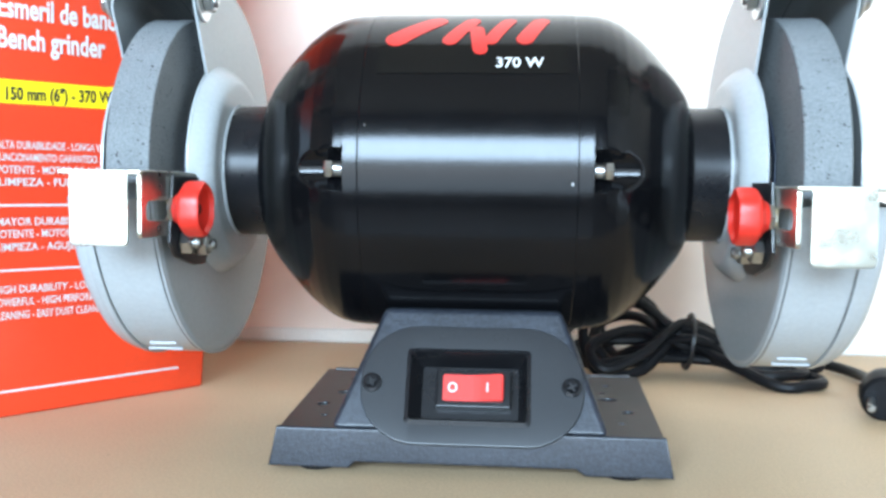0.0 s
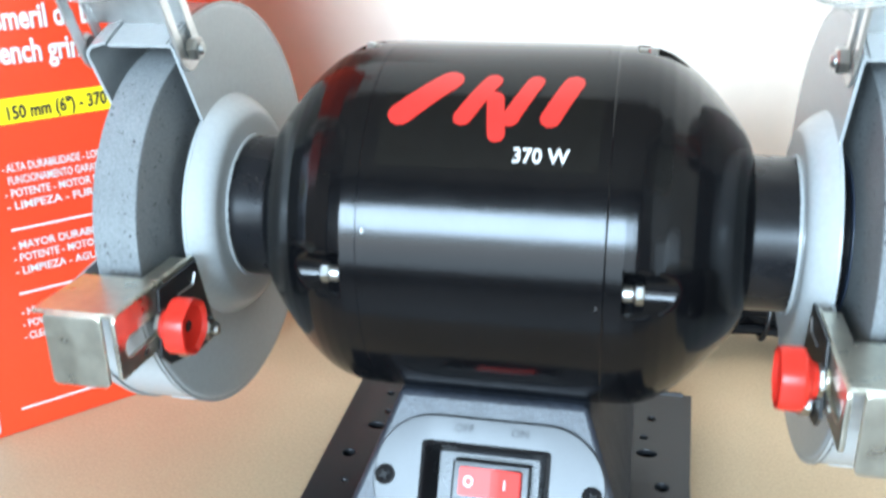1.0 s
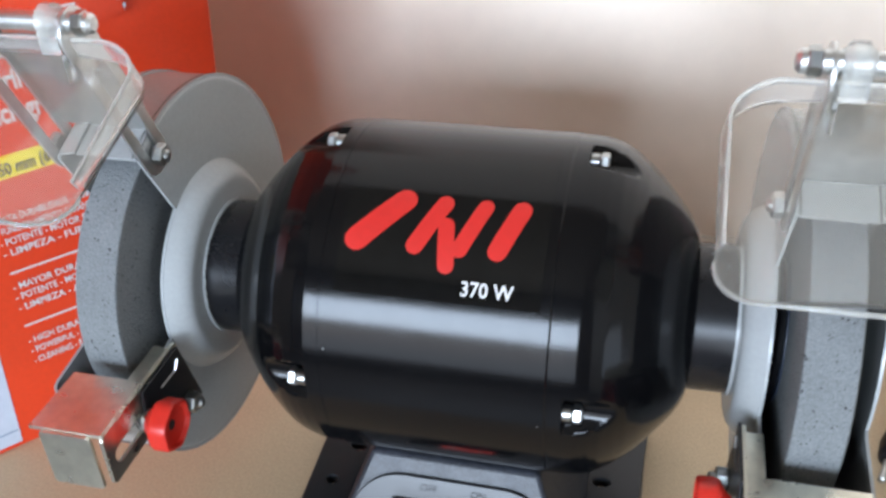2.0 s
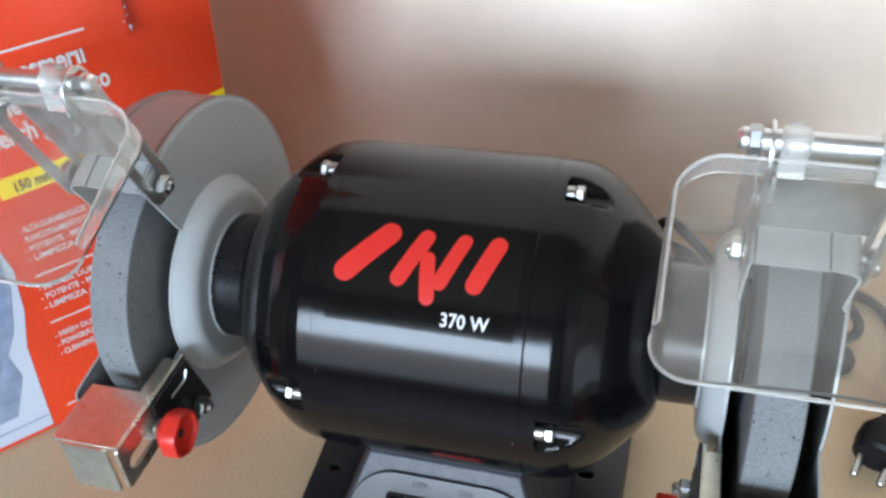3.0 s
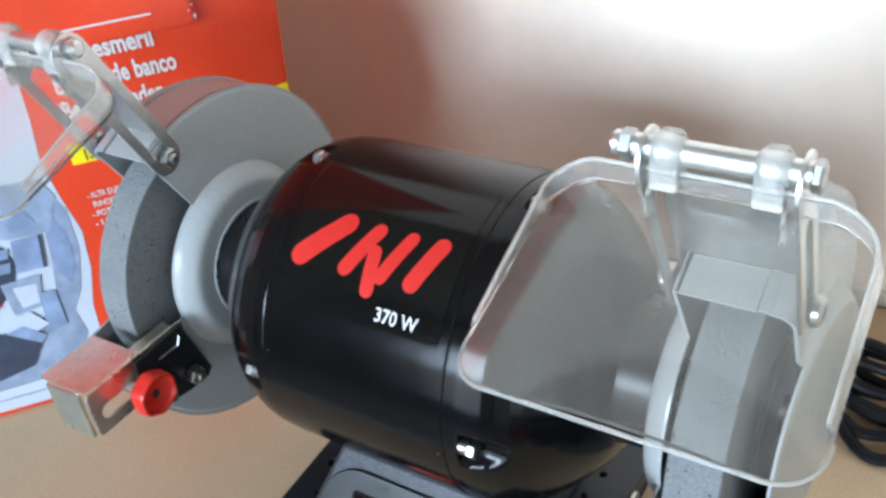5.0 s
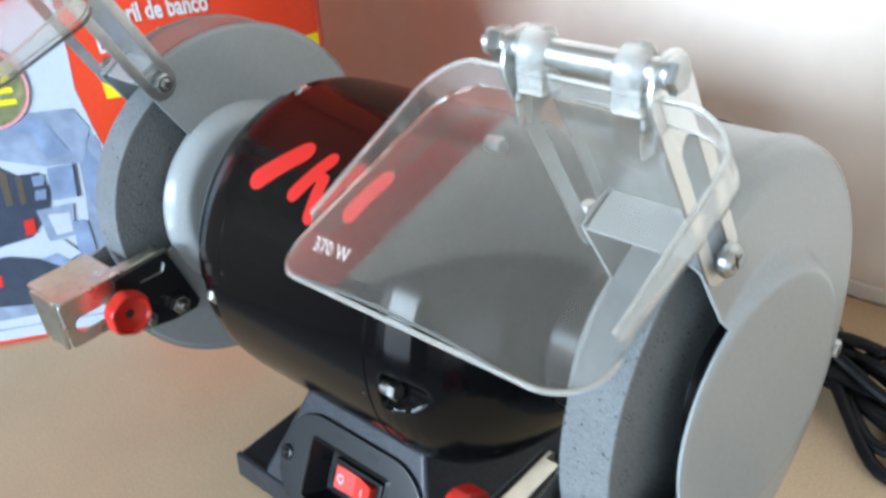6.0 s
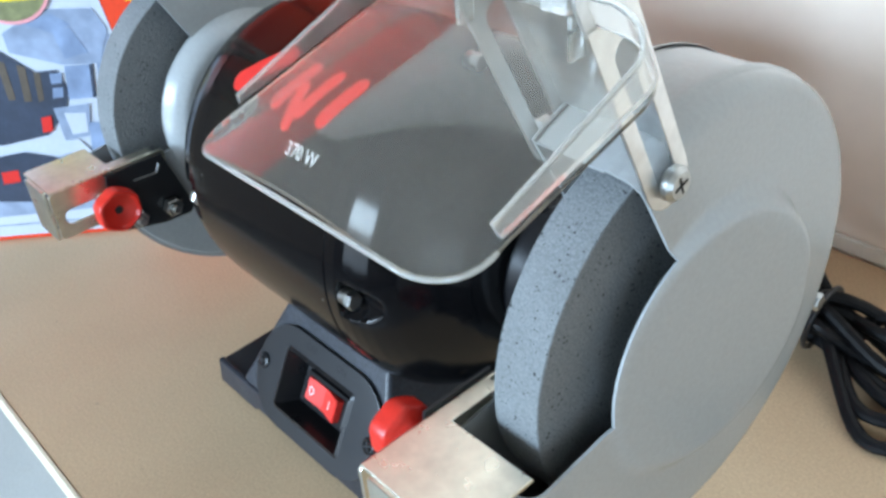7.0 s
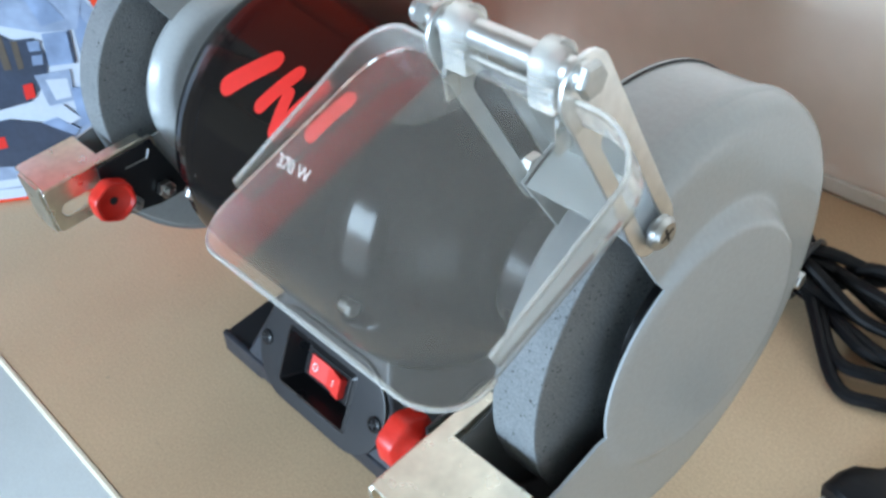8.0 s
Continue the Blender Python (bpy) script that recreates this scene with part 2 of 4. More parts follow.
def lettering(text, size, bold=0.0, shear=0.0, width=1.0):
    """Flat letters as (verts, faces) with the built-in font, the first at the origin."""
    c = bpy.data.curves.new("letters", "FONT")
    c.body, c.size, c.offset, c.shear = text, size, bold, shear
    c.resolution_u = 3
    ob = bpy.data.objects.new("letters", c)
    me = bpy.data.meshes.new_from_object(ob)
    out = [(v.co.x * width, v.co.y) for v in me.vertices], [tuple(p.vertices) for p in me.polygons]
    bpy.data.objects.remove(ob)
    bpy.data.meshes.remove(me)
    bpy.data.curves.remove(c)
    return out


def wrapped(flat, put, bm=None, cuts=0):
    bm = bm or bmesh.new()
    vs = [bm.verts.new((u, v, 0)) for u, v in flat[0]]
    for f in flat[1]:
        try:
            bm.faces.new([vs[k] for k in f])
        except ValueError:
            pass
    if cuts:
        bmesh.ops.triangulate(bm, faces=bm.faces)
        bmesh.ops.subdivide_edges(bm, edges=bm.edges, cuts=cuts, use_grid_fill=True)
    for v in bm.verts:
        v.co = put(v.co.x, v.co.y)
    return bm


def polygon(*pts):
    return list(pts), [tuple(range(len(pts)))]


def hexnut(x0, x1, r, y, z, bm=None):
    bm = bm or bmesh.new()
    b2 = turned([(x0, 0.0), (x0, r * 0.86), (x0 + 0.0007, r), (x1 - 0.0007, r), (x1, r * 0.86), (x1, 0.0)], 6)
    bmesh.ops.translate(b2, verts=b2.verts, vec=(0, y, z))
    me = bpy.data.meshes.new("tmp")
    b2.to_mesh(me)
    b2.free()
    bm.from_mesh(me)
    bpy.data.meshes.remove(me)
    return bm


def rod(x0, x1, r, y, z, seg=16, round_end=True, bm=None):
    e = min(r * 0.35, (x1 - x0) * 0.3) if round_end else 0.0001
    b2 = turned([(x0, 0.0), (x0, r - e), (x0 + e, r), (x1 - e, r), (x1, r - e), (x1, 0.0)], seg, bm=bm)
    bmesh.ops.translate(b2, verts=b2.verts, vec=(0, y, z))
    return b2


def setting(name, bm, mat, label):
    return tagged(part(name, bm, mat, None, label, smooth=False), kind="structure")


# ---- the room ----
WALL_Y, EDGE_Y = 0.264, -0.172
X0, X1, Z0, Z1 = -1.7, FILL_X, -0.75, 1.85
setting("wall_north", box_bm(X0, X1, WALL_Y, WALL_Y + 0.1, Z0, Z1), M_WALL, "plain off-white painted wall behind the workbench")
setting("wall_west", box_bm(X0 - 0.1, X0, WIN_Y - 0.1, WALL_Y + 0.1, Z0, Z1), M_ROOM, "unseen side wall, coloured dark to keep reflections low")
bm = box_bm(X1, X1 + 0.1, WIN_Y - 0.1, FILL_Y0, Z0, Z1)
for b in ((FILL_Y1, WALL_Y + 0.1, Z0, Z1), (FILL_Y0, FILL_Y1, Z0, FILL_Z0), (FILL_Y0, FILL_Y1, FILL_Z1, Z1)):
    box_bm(X1, X1 + 0.1, b[0], b[1], b[2], b[3], bm=bm)
setting("wall_east", bm, M_PALE, "unseen side wall, pale to bounce light, with an opening for the fill lamp")
bm = box_bm(X0, WIN_X0, WIN_Y - 0.1, WIN_Y, Z0, Z1)
for b in ((WIN_X1, X1, Z0, Z1), (WIN_X0, WIN_X1, Z0, WIN_Z0), (WIN_X0, WIN_X1, WIN_Z1, Z1)):
    box_bm(b[0], b[1], WIN_Y - 0.1, WIN_Y, b[2], b[3], bm=bm)
setting("wall_south", bm, M_ROOM, "unseen wall with a large window opening, coloured dark to keep reflections low")
setting("floor", box_bm(X0 - 0.1, X1 + 0.1, WIN_Y - 0.1, WALL_Y + 0.1, Z0 - 0.1, Z0), M_FLOOR, "floor below the workbench, darkened to keep reflections low")
setting("ceiling", box_bm(X0 - 0.1, X1 + 0.1, WIN_Y - 0.1, WALL_Y + 0.1, Z1, Z1 + 0.1), M_CEIL, "unseen ceiling, darkened to keep reflections low")
setting("trim", box_bm(X0, X1, WALL_Y - 0.004, WALL_Y - 0.0005, 0.0005, 0.011, 0.001), M_TRIM, "narrow cream strip where wall meets board")

# the floor's own pale tone, as a sheet laid over the darkened floor
mat = thing("pale_floor_patch", "pale blue-grey stretch of floor before the workbench", "mat")
part("pale_floor_sheet", box_bm(-1.45, -0.30, -0.75, 0.15, Z0, Z0 + 0.006, 0.002), M_PALE_FLOOR, mat)

# ---- workbench ----
bench = thing("workbench", "beige fibreboard tabletop with a pale cut front edge", "table")
part("tabletop", box_bm(X0 + 0.02, X1 - 0.02, EDGE_Y + 0.0015, WALL_Y - 0.005, -0.018, 0.0), M_TABLE, bench, smooth=False)
part("edge_strip", box_bm(X0 + 0.02, X1 - 0.02, EDGE_Y - 0.001, EDGE_Y + 0.0012, -0.018, 0.0004, 0.0004), M_EDGE, bench, "pale cut front edge", smooth=False)
for lx in (X0 + 0.08, X1 - 0.08):
    for ly in (EDGE_Y + 0.05, WALL_Y - 0.06):
        part("leg", box_bm(lx - 0.025, lx + 0.025, ly - 0.025, ly + 0.025, Z0, -0.018, 0.003), M_EDGE, bench, smooth=False)

for mx, my, mr in ((-0.124, -0.135, 0.0011), (-0.215, -0.120, 0.0007), (-0.060, -0.140, 0.0006), (0.020, -0.120, 0.0006), (-0.165, -0.060, 0.0008)):
    sp = bmesh.new()
    sp.faces.new([sp.verts.new((mx + mr * math.cos(q) * (1.5 if k % 2 else 0.8), my + mr * math.sin(q), 0.0002)) for k, q in enumerate(j * 0.7 for j in range(9))])
    part("board_fleck", sp, M_BOXIN, bench, "small dark fleck", smooth=False)

# ---- bench grinder ----
H = 0.1325
BX = 0.002
grinder = thing("bench_grinder", "black bench grinder with two grey-guarded stone wheels on a fibreboard top", "grinder")
GP = Matrix.Translation((0, 0, H))


def gpart(name, bm, mat, parent=None, label="", **kw):
    """A part whose mesh is given round the shaft, at the shaft's height."""
    bmesh.ops.translate(bm, verts=bm.verts, vec=(0, 0, H))
    return part(name, bm, mat, parent or grinder, label, **kw)


# motor: sheet band and two domed end bells with bolt pockets
MR = 0.0772
motor = gpart("motor_housing", turned([(-0.0468, MR - 0.003), (-0.0468, MR - 0.0004), (-0.0464, MR), (-0.03, MR), (0, MR), (0.03, MR), (0.0464, MR), (0.0468, MR - 0.0004), (0.0468, MR - 0.003)], 160), M_BODY, None, "glossy black motor band")
BELL = [(0.0470, 0.0740), (0.0470, 0.0764), (0.0474, 0.0768), (0.0530, 0.0768), (0.0580, 0.0763), (0.0630, 0.0751), (0.0680, 0.0730), (0.0730, 0.0697), (0.0780, 0.0658), (0.0830, 0.0610),
        (0.0880, 0.0556), (0.0930, 0.0498), (0.0970, 0.0446), (0.0998, 0.0400), (0.1012, 0.0366), (0.1018, 0.0335)]
PR, PB = 0.0080, 0.0735


def bell_profile(u):
    for (a, r), (b, s) in zip(BELL[1:], BELL[2:]):
        if u <= b:
            return r + (s - r) * max(0.0, (u - a) / (b - a))
    return BELL[-1][1]


def end_bell(sign):
    bm = bmesh.new()
    seg = 360
    us = [0.0462, 0.0471] + [0.0476 + 0.0004 * k for k in range(20)] + [0.0562 + 0.0009 * k for k in range(51)] + [0.1018]
    rings = []
    for i, u in enumerate(us):
        ring = []
        for k in range(seg):
            a = 2 * math.pi * k / seg
            r = bell_profile(max(u, 0.0476)) - (0.0004 if i == 0 else 0.0)
            for c in (0, 0.5, 1, 1.5):
                d = (a - c * math.pi + math.pi) % (2 * math.pi) - math.pi
                lat = abs(d) * PB
                if lat < PR and u > 0.0535:
                    floor = 0.0768 - math.sqrt(PR * PR - lat * lat) * min(1.0, (u - 0.0535) / 0.0006)
                    r = min(r, max(floor, 0.05)) if u < 0.088 else r
            ring.append(bm.verts.new((sign * u, r * math.cos(a), r * math.sin(a))))
        rings.append(ring)
    for p, q in zip(rings, rings[1:]):
        for k in range(seg):
            bm.faces.new((p[k], p[(k + 1) % seg], q[(k + 1) % seg], q[k]))
    return bm


for sg in (-1, 1):
    bell = gpart("end_bell", end_bell(sg), M_BODY, None, "domed glossy black end bell", sharp=50)
    gpart("shaft_neck", turned([(sg * 0.098, 0.0335), (sg * 0.1025, 0.0328), (sg * 0.1205, 0.0325), (sg * 0.1215, 0.0315), (sg * 0.1215, 0.01)], 72), M_NECK, None, "smooth black collar")
    for c in (0, 1, 2, 3):
        if c == 3:
            continue
        y, z = ((0.0, PB - 0.0003), (-(PB - 0.0003), 0.0), (PB - 0.0003, 0.0))[c]
        bb = rod(*sorted((sg * 0.0525, sg * 0.0580)), 0.0034, y, z, 14)
        hexnut(*sorted((sg * 0.0575, sg * 0.0612)), 0.0040, y, z, bm=bb)
        gpart("through_bolt", bb, M_STEEL, None, "bright steel through bolt", sharp=30)


def on_motor(off):
    r = MR + off
    return lambda u, v: Vector((u, -r * math.cos(v / MR), H + r * math.sin(v / MR)))


def deg(a):
    return radians(a) * MR


# label film, its marks and the power rating
flat = ([], [])
for i in range(2):
    flat[0].extend([(-0.0405 + 0.083 * i, deg(32.5 + 2.2 * k)) for k in range(25)])
flat[1].extend([(k, k + 25, k + 26, k + 1) for k in range(24)])
film_label = part("label_film", wrapped(flat, on_motor(0.00025)), M_LABEL, grinder, "glossy black label film")


def bar(u0, v0, u1, v1, w, steps=8):
    """A thick straight stroke with rounded ends."""
    d = Vector((u1 - u0, v1 - v0))
    a0 = math.atan2(d.y, d.x)
    pts = [(u1 + w / 2 * math.cos(a0 + radians(a)), v1 + w / 2 * math.sin(a0 + radians(a))) for a in range(-90, 91, 30)]
    pts += [(u0 + w / 2 * math.cos(a0 + radians(a)), v0 + w / 2 * math.sin(a0 + radians(a))) for a in range(90, 271, 30)]
    return polygon(*pts)


MARKS = [bar(-0.0335, deg(48.5), -0.0165, deg(62.0), 0.0100), bar(-0.0095, deg(48.0), 0.0000, deg(62.0), 0.0072), bar(0.0040, deg(43), 0.0020, deg(55), 0.0066),
         bar(0.0085, deg(48.0), 0.0165, deg(62.0), 0.0066), bar(0.0235, deg(48.5), 0.0310, deg(62.0), 0.0078)]
for k, mk in enumerate(MARKS):
    part("brand_mark", wrapped(mk, on_motor(0.0005 + 0.00008 * (k % 2)), cuts=3), M_MARK, grinder, "plain slanted red mark")
w = lettering("370 W", 0.0082, 0.00012)
wid = max(p[0] for p in w[0])
part("power_rating", wrapped(([(0.0108 + p[0] * 0.0210 / wid, deg(34.9) + p[1]) for p in w[0]], w[1]), on_motor(0.00055), cuts=0), M_WHITE, grinder, "white printed power rating 370 W")

# tiny bright flecks on the band
for u, a, w_, h_ in ((0.0442, -4.0, 0.0002, 0.0006), (-0.0438, 14.0, 0.0002, 0.0004)):
    part("bright_fleck", wrapped(polygon((u - w_, deg(a) - h_), (u + w_ * 0.6, deg(a) - h_ * 0.8), (u + w_, deg(a) + h_), (u - w_ * 0.5, deg(a) + h_ * 0.7)), on_motor(0.0004)), M_ZINC, grinder, "tiny bright fleck on the band")

# base: apron, pedestal and two side flanges
def base_bm():
    bm = bmesh.new()
    # front apron and pedestal: rings of (half width, front y, back y, z)
    for hw, yf, yb, zs in (((0.060, -0.0765, 0.058), (0.040, -0.0495, 0.045), None, (0.0205, 0.0695)),):
        lo, hi = zs
        v = [bm.verts.new((BX + s * hw[0], y, lo)) for s, y in ((-1, hw[1]), (1, hw[1]), (1, hw[2]), (-1, hw[2]))]
        u = [bm.verts.new((BX + s * yf[0], y, hi)) for s, y in ((-1, yf[1]), (1, yf[1]), (1, yf[2]), (-1, yf[2]))]
        bm.faces.new(v[::-1])
        bm.faces.new(u)
        for k in range(4):
            bm.faces.new((v[k], v[(k + 1) % 4], u[(k + 1) % 4], u[k]))
    bmesh.ops.bevel(bm, geom=list(bm.edges), offset=0.0025, segments=3, affect="EDGES", profile=0.5)
    return bm


TH = math.atan2(0.049, 0.027)
CEN = Vector((BX + 0.0008, -0.0659, 0.0391))
PM = Matrix.Translation(CEN) @ Matrix(((1, 0, 0, 0), (0, math.cos(TH), -math.sin(TH), 0), (0, math.sin(TH), math.cos(TH), 0), (0, 0, 0, 1)))


def carved(bm, cutter_bm):
    """The solid bm less the solid cutter_bm."""
    a, b = bpy.data.meshes.new("a"), bpy.data.meshes.new("b")
    for m, me in ((bm, a), (cutter_bm, b)):
        bmesh.ops.recalc_face_normals(m, faces=m.faces)
        m.to_mesh(me)
        m.free()
    oa, ob = new("a", a), new("b", b)
    cut = oa.modifiers.new("cut", "BOOLEAN")
    cut.operation, cut.object, cut.solver = "DIFFERENCE", ob, "EXACT"
    done = bpy.data.meshes.new_from_object(oa.evaluated_get(bpy.context.evaluated_depsgraph_get()))
    out = bmesh.new()
    out.from_mesh(done)
    for o in (oa, ob):
        bpy.data.objects.remove(o)
    for me in (a, b, done):
        bpy.data.meshes.remove(me)
    return out


well_cut = box_bm(-0.0271, 0.0241, -0.0174, 0.0135, -0.0120, 0.0200)
bmesh.ops.transform(well_cut, matrix=PM, verts=well_cut.verts)
base = part("base", carved(base_bm(), well_cut), M_BASE, grinder, "black crackle-painted cast base")
ap = [(-0.0875, 0.003), (-0.052, 0.003), (-0.049, 0.0058), (0.046, 0.0058), (0.050, 0.003), (0.0875, 0.003), (0.0838, 0.0205), (-0.0838, 0.0205)]
apm = Matrix.Translation((BX, -0.0768, 0)) @ Matrix(((1, 0, 0, 0), (0, 0, 1, 0), (0, 1, 0, 0), (0, 0, 0, 1)))
part("apron", sheet(ap, apm, 0.004, 0.0012), M_BASE, base, "front apron of the base")
apb = Matrix.Translation((BX, 0.0545, 0)) @ Matrix(((1, 0, 0, 0), (0, 0, 1, 0), (0, 1, 0, 0), (0, 0, 0, 1)))
part("apron", sheet(ap, apb, 0.004, 0.0012), M_BASE, base)
for sg in (-1, 1):
    out = [(sg * 0.050, -0.0745), (sg * 0.0835, -0.0735), (sg * 0.0885, 0.0570), (sg * 0.050, 0.0570)]
    holes = [circle(sg * 0.068, 0.030, 0.0020, 10), circle(sg * 0.066, -0.002, 0.0048, 14, 0.62), circle(sg * 0.073, -0.028, 0.0030, 10), circle(sg * 0.0645, 0.012, 0.0018, 10),
             circle(sg * 0.068, -0.050, 0.0016, 10, 0.7)]
    part("flange", sheet(out, Matrix.Translation((BX, 0, 0.0130)), 0.0067, 0.0008, holes), M_PLATE, base, "flat black mounting flange with bolt holes")
    sw = [(-0.0745, 0.003), (0.0570, 0.003), (0.0570, 0.0165), (-0.0745, 0.0165)]
    part("side_skirt", sheet(sw, Matrix.Translation((BX + sg * 0.0868 - 0.00125, 0, 0)) @ Matrix(((0, -0.21 * sg, 1, 0), (1, 0, 0, 0), (0, 1, 0, 0), (0, 0, 0, 1))), 0.0025, 0.0006), M_BASE, base)
    for fy in (-0.062, 0.046):
        part("rubber_foot", turned([(0.0, 0.0), (0.0, 0.0085), (0.0035, 0.0095), (0.006, 0.0095), (0.006, 0.0)], 20, "z"), M_CORD, base, "black rubber foot").location = (BX + sg * 0.068, fy, 0)

# switch panel on the slanted front; its frame: u across, v up the slope, w out


def stadium(w, h, r, n=10):
    return rounded(-w / 2, w / 2, -h / 2, h / 2, r, n)


hole = rounded(-0.0272, 0.0242, -0.0175, 0.0136, 0.0015)
panel = part("switch_panel", sheet([(u, v - 0.001) for u, v in stadium(0.0975, 0.0535, 0.0250)], PM @ Matrix.Translation((0, 0, 0.0005)), 0.0022, 0.0007, [hole]), M_PLATE, grinder, "satin black oval switch panel")
fr = bmesh.new()
a = rounded(-0.0288, 0.0258, -0.0192, 0.0152, 0.0022)
b = rounded(-0.0270, 0.0240, -0.0173, 0.0134, 0.0015)
c = rounded(-0.0225, 0.0205, -0.0135, 0.0100, 0.0012)
va = [fr.verts.new((*p, 0.0027)) for p in a]
vb = [fr.verts.new((*p, 0.0036)) for p in b]
vc = [fr.verts.new((*p, -0.0085)) for p in c]
for p, q in ((va, vb), (vb, vc)):
    for k in range(len(p)):
        fr.faces.new((p[k], p[(k + 1) % len(p)], q[(k + 1) % len(p)], q[k]))
fr.faces.new(vc)
bmesh.ops.transform(fr, matrix=PM, verts=fr.verts)
well = part("switch_well", fr, M_NECK, panel, "sloped black recess round the switch")
part("switch_frame", sheet(rounded(-0.0160, 0.0172, -0.0094, 0.0075, 0.001), PM @ Matrix.Translation((0, 0, -0.0084)), 0.0052, 0.0008), M_NECK, panel, "black rocker bezel")
rk = bmesh.new()
prof = [(-0.0128, 0.0016), (-0.0128, 0.0030), (0.0005, 0.0022), (0.0040, 0.0030), (0.0135, 0.0060), (0.0140, 0.0016)]
l0 = [rk.verts.new((u, -0.0068, wv)) for u, wv in prof]
l1 = [rk.verts.new((u, 0.0050, wv)) for u, wv in prof]
for k in range(len(prof) - 1):
    rk.faces.new((l0[k], l0[k + 1], l1[k + 1], l1[k]))
rk.faces.new(l0)
rk.faces.new(l1[::-1])
bmesh.ops.bevel(rk, geom=list(rk.edges), offset=0.0004, segments=2, affect="EDGES")
bmesh.ops.transform(rk, matrix=PM @ Matrix.Translation((0, 0, -0.0050)), verts=rk.verts)
rocker = part("rocker_switch", rk, M_ROCK, panel, "red rocker switch marked O and I")
sheetput = lambda du, dv, dw: (lambda u, v: PM @ Vector((u + du, v + dv, dw)))
ring = bmesh.new()
ro, ri = [ring.verts.new(sheetput(-0.0086, -0.0009, -0.00185)(*p)) for p in circle(0, 0, 0.0021, 20, 1.1)], [ring.verts.new(sheetput(-0.0086, -0.0009, -0.00185)(*p)) for p in circle(0, 0, 0.0014, 20, 1.15)]
for k in range(20):
    ring.faces.new((ro[k], ro[(k + 1) % 20], ri[(k + 1) % 20], ri[k]))
part("print", ring, M_WHITE, panel, "white printed O")
part("print", wrapped(polygon((-0.0003, -0.002), (0.0003, -0.002), (0.0003, 0.002), (-0.0003, 0.002)), lambda u, v: PM @ Vector((u + 0.0068, v - 0.0009, -0.0008))), M_WHITE, panel, "white printed I")
for txt, du in (("OFF", -0.0155), ("ON", 0.0085)):
    t = lettering(txt, 0.0048)
    part("print", wrapped(t, sheetput(du, 0.0195, 0.00285)), M_DARK, panel, "embossed lettering")
for du in (-0.0437, 0.0433):
    s = bmesh.new()
    turned([(0.0024, 0.0), (0.0046, 0.0030), (0.0046, 0.0030), (0.0040, 0.0042), (0.0024, 0.0044)][::-1] + [(0.0046, 0.0)], 18, "z", bm=s)
    bmesh.ops.transform(s, matrix=PM @ Matrix.Translation((du, -0.0012, -0.0002)), verts=s.verts)
    scr = part("panel_screw", s, M_NECK, panel, "black cross-head screw")
    # dark bars on the head draw the shade in its cross slots
    for ang in (25, 115):
        part("slot_shade", box_bm(-0.0022, 0.0022, -0.0004, 0.0004, 0.0044, 0.00465), M_DARK, scr).matrix_basis = PM @ Matrix.Translation((du, -0.0012, 0)) @ pose(0, 0, 0, 0, 0, ang)

# ---- wheels, guards, shields and rests: built for the right side, mirrored to the left ----
GR, UI, UO = 0.0925, 0.1290, 0.1700


def rcut(a):
    """The guard plate's reach at an angle (degrees from the back, up): less where the front is cut open."""
    a %= 360
    if 118.8 < a < 183.5:
        return 0.0525
    if 183.5 <= a < 189.5:
        return 0.0525 if a < 188.5 else GR
    return GR


def boss(r, out, a):
    if out > 0:
        t = min(1.0, max(0.0, (0.0575 - r) / 0.0085))
        return (0.0052 + 0.085 * r * math.cos(radians(a))) * t * t * (3 - 2 * t)
    t = min(1.0, max(0.0, (0.0520 - r) / 0.0100))
    return 0.0095 * math.sin(t * math.pi / 2) ** 0.8 if t > 0 else 0.0


def guard_plate(s, u0, out, hole, fillet):
    """A side plate with a raised round boss; out: +1 bulges away from the motor, -1 towards it."""
    bm = bmesh.new()
    angs = [118.8 + 0.01] + [120 + 1.5 * k for k in range(46)] + [188.49] + [188.51] + [190 + 2 * k for k in range(144)] + [478.7]
    rings = []
    for a in angs:
        rm = rcut(a % 360)
        rs = [hole, 0.030, 0.036, 0.040, 0.0425, 0.044, 0.046, 0.048, 0.0495, 0.0508, 0.0516, 0.0522]
        rs += [0.0525, 0.0535, 0.0545, 0.0555, 0.0565, 0.0575, 0.060, 0.070, 0.080, 0.0845, 0.0865, 0.0885, 0.0900, 0.0912, 0.0920, 0.0925] if rm > 0.06 else [0.0525] + [0.0525 + 0.00002 * k for k in range(1, 8)]
        row = []
        for r in rs:
            h = boss(r, out, a)
            if r > GR - fillet:
                h -= fillet - math.sqrt(max(0.0, fillet**2 - (r - (GR - fillet)) ** 2))
            row.append(bm.verts.new((s * (u0 + out * h), r * math.cos(radians(a)), r * math.sin(radians(a)))))
        rings.append(row)
    for p, q, a, b in zip(rings, rings[1:] + rings[:1], angs, angs[1:] + angs[:1]):
        n = len(p) - 1
        wide = rcut(a % 360) > 0.06 and rcut(b % 360) > 0.06
        for k in range(n if wide else 12):
            bm.faces.new((p[k], p[k + 1], q[k + 1], q[k]))
    bmesh.ops.remove_doubles(bm, verts=bm.verts, dist=1e-5)
    return bm


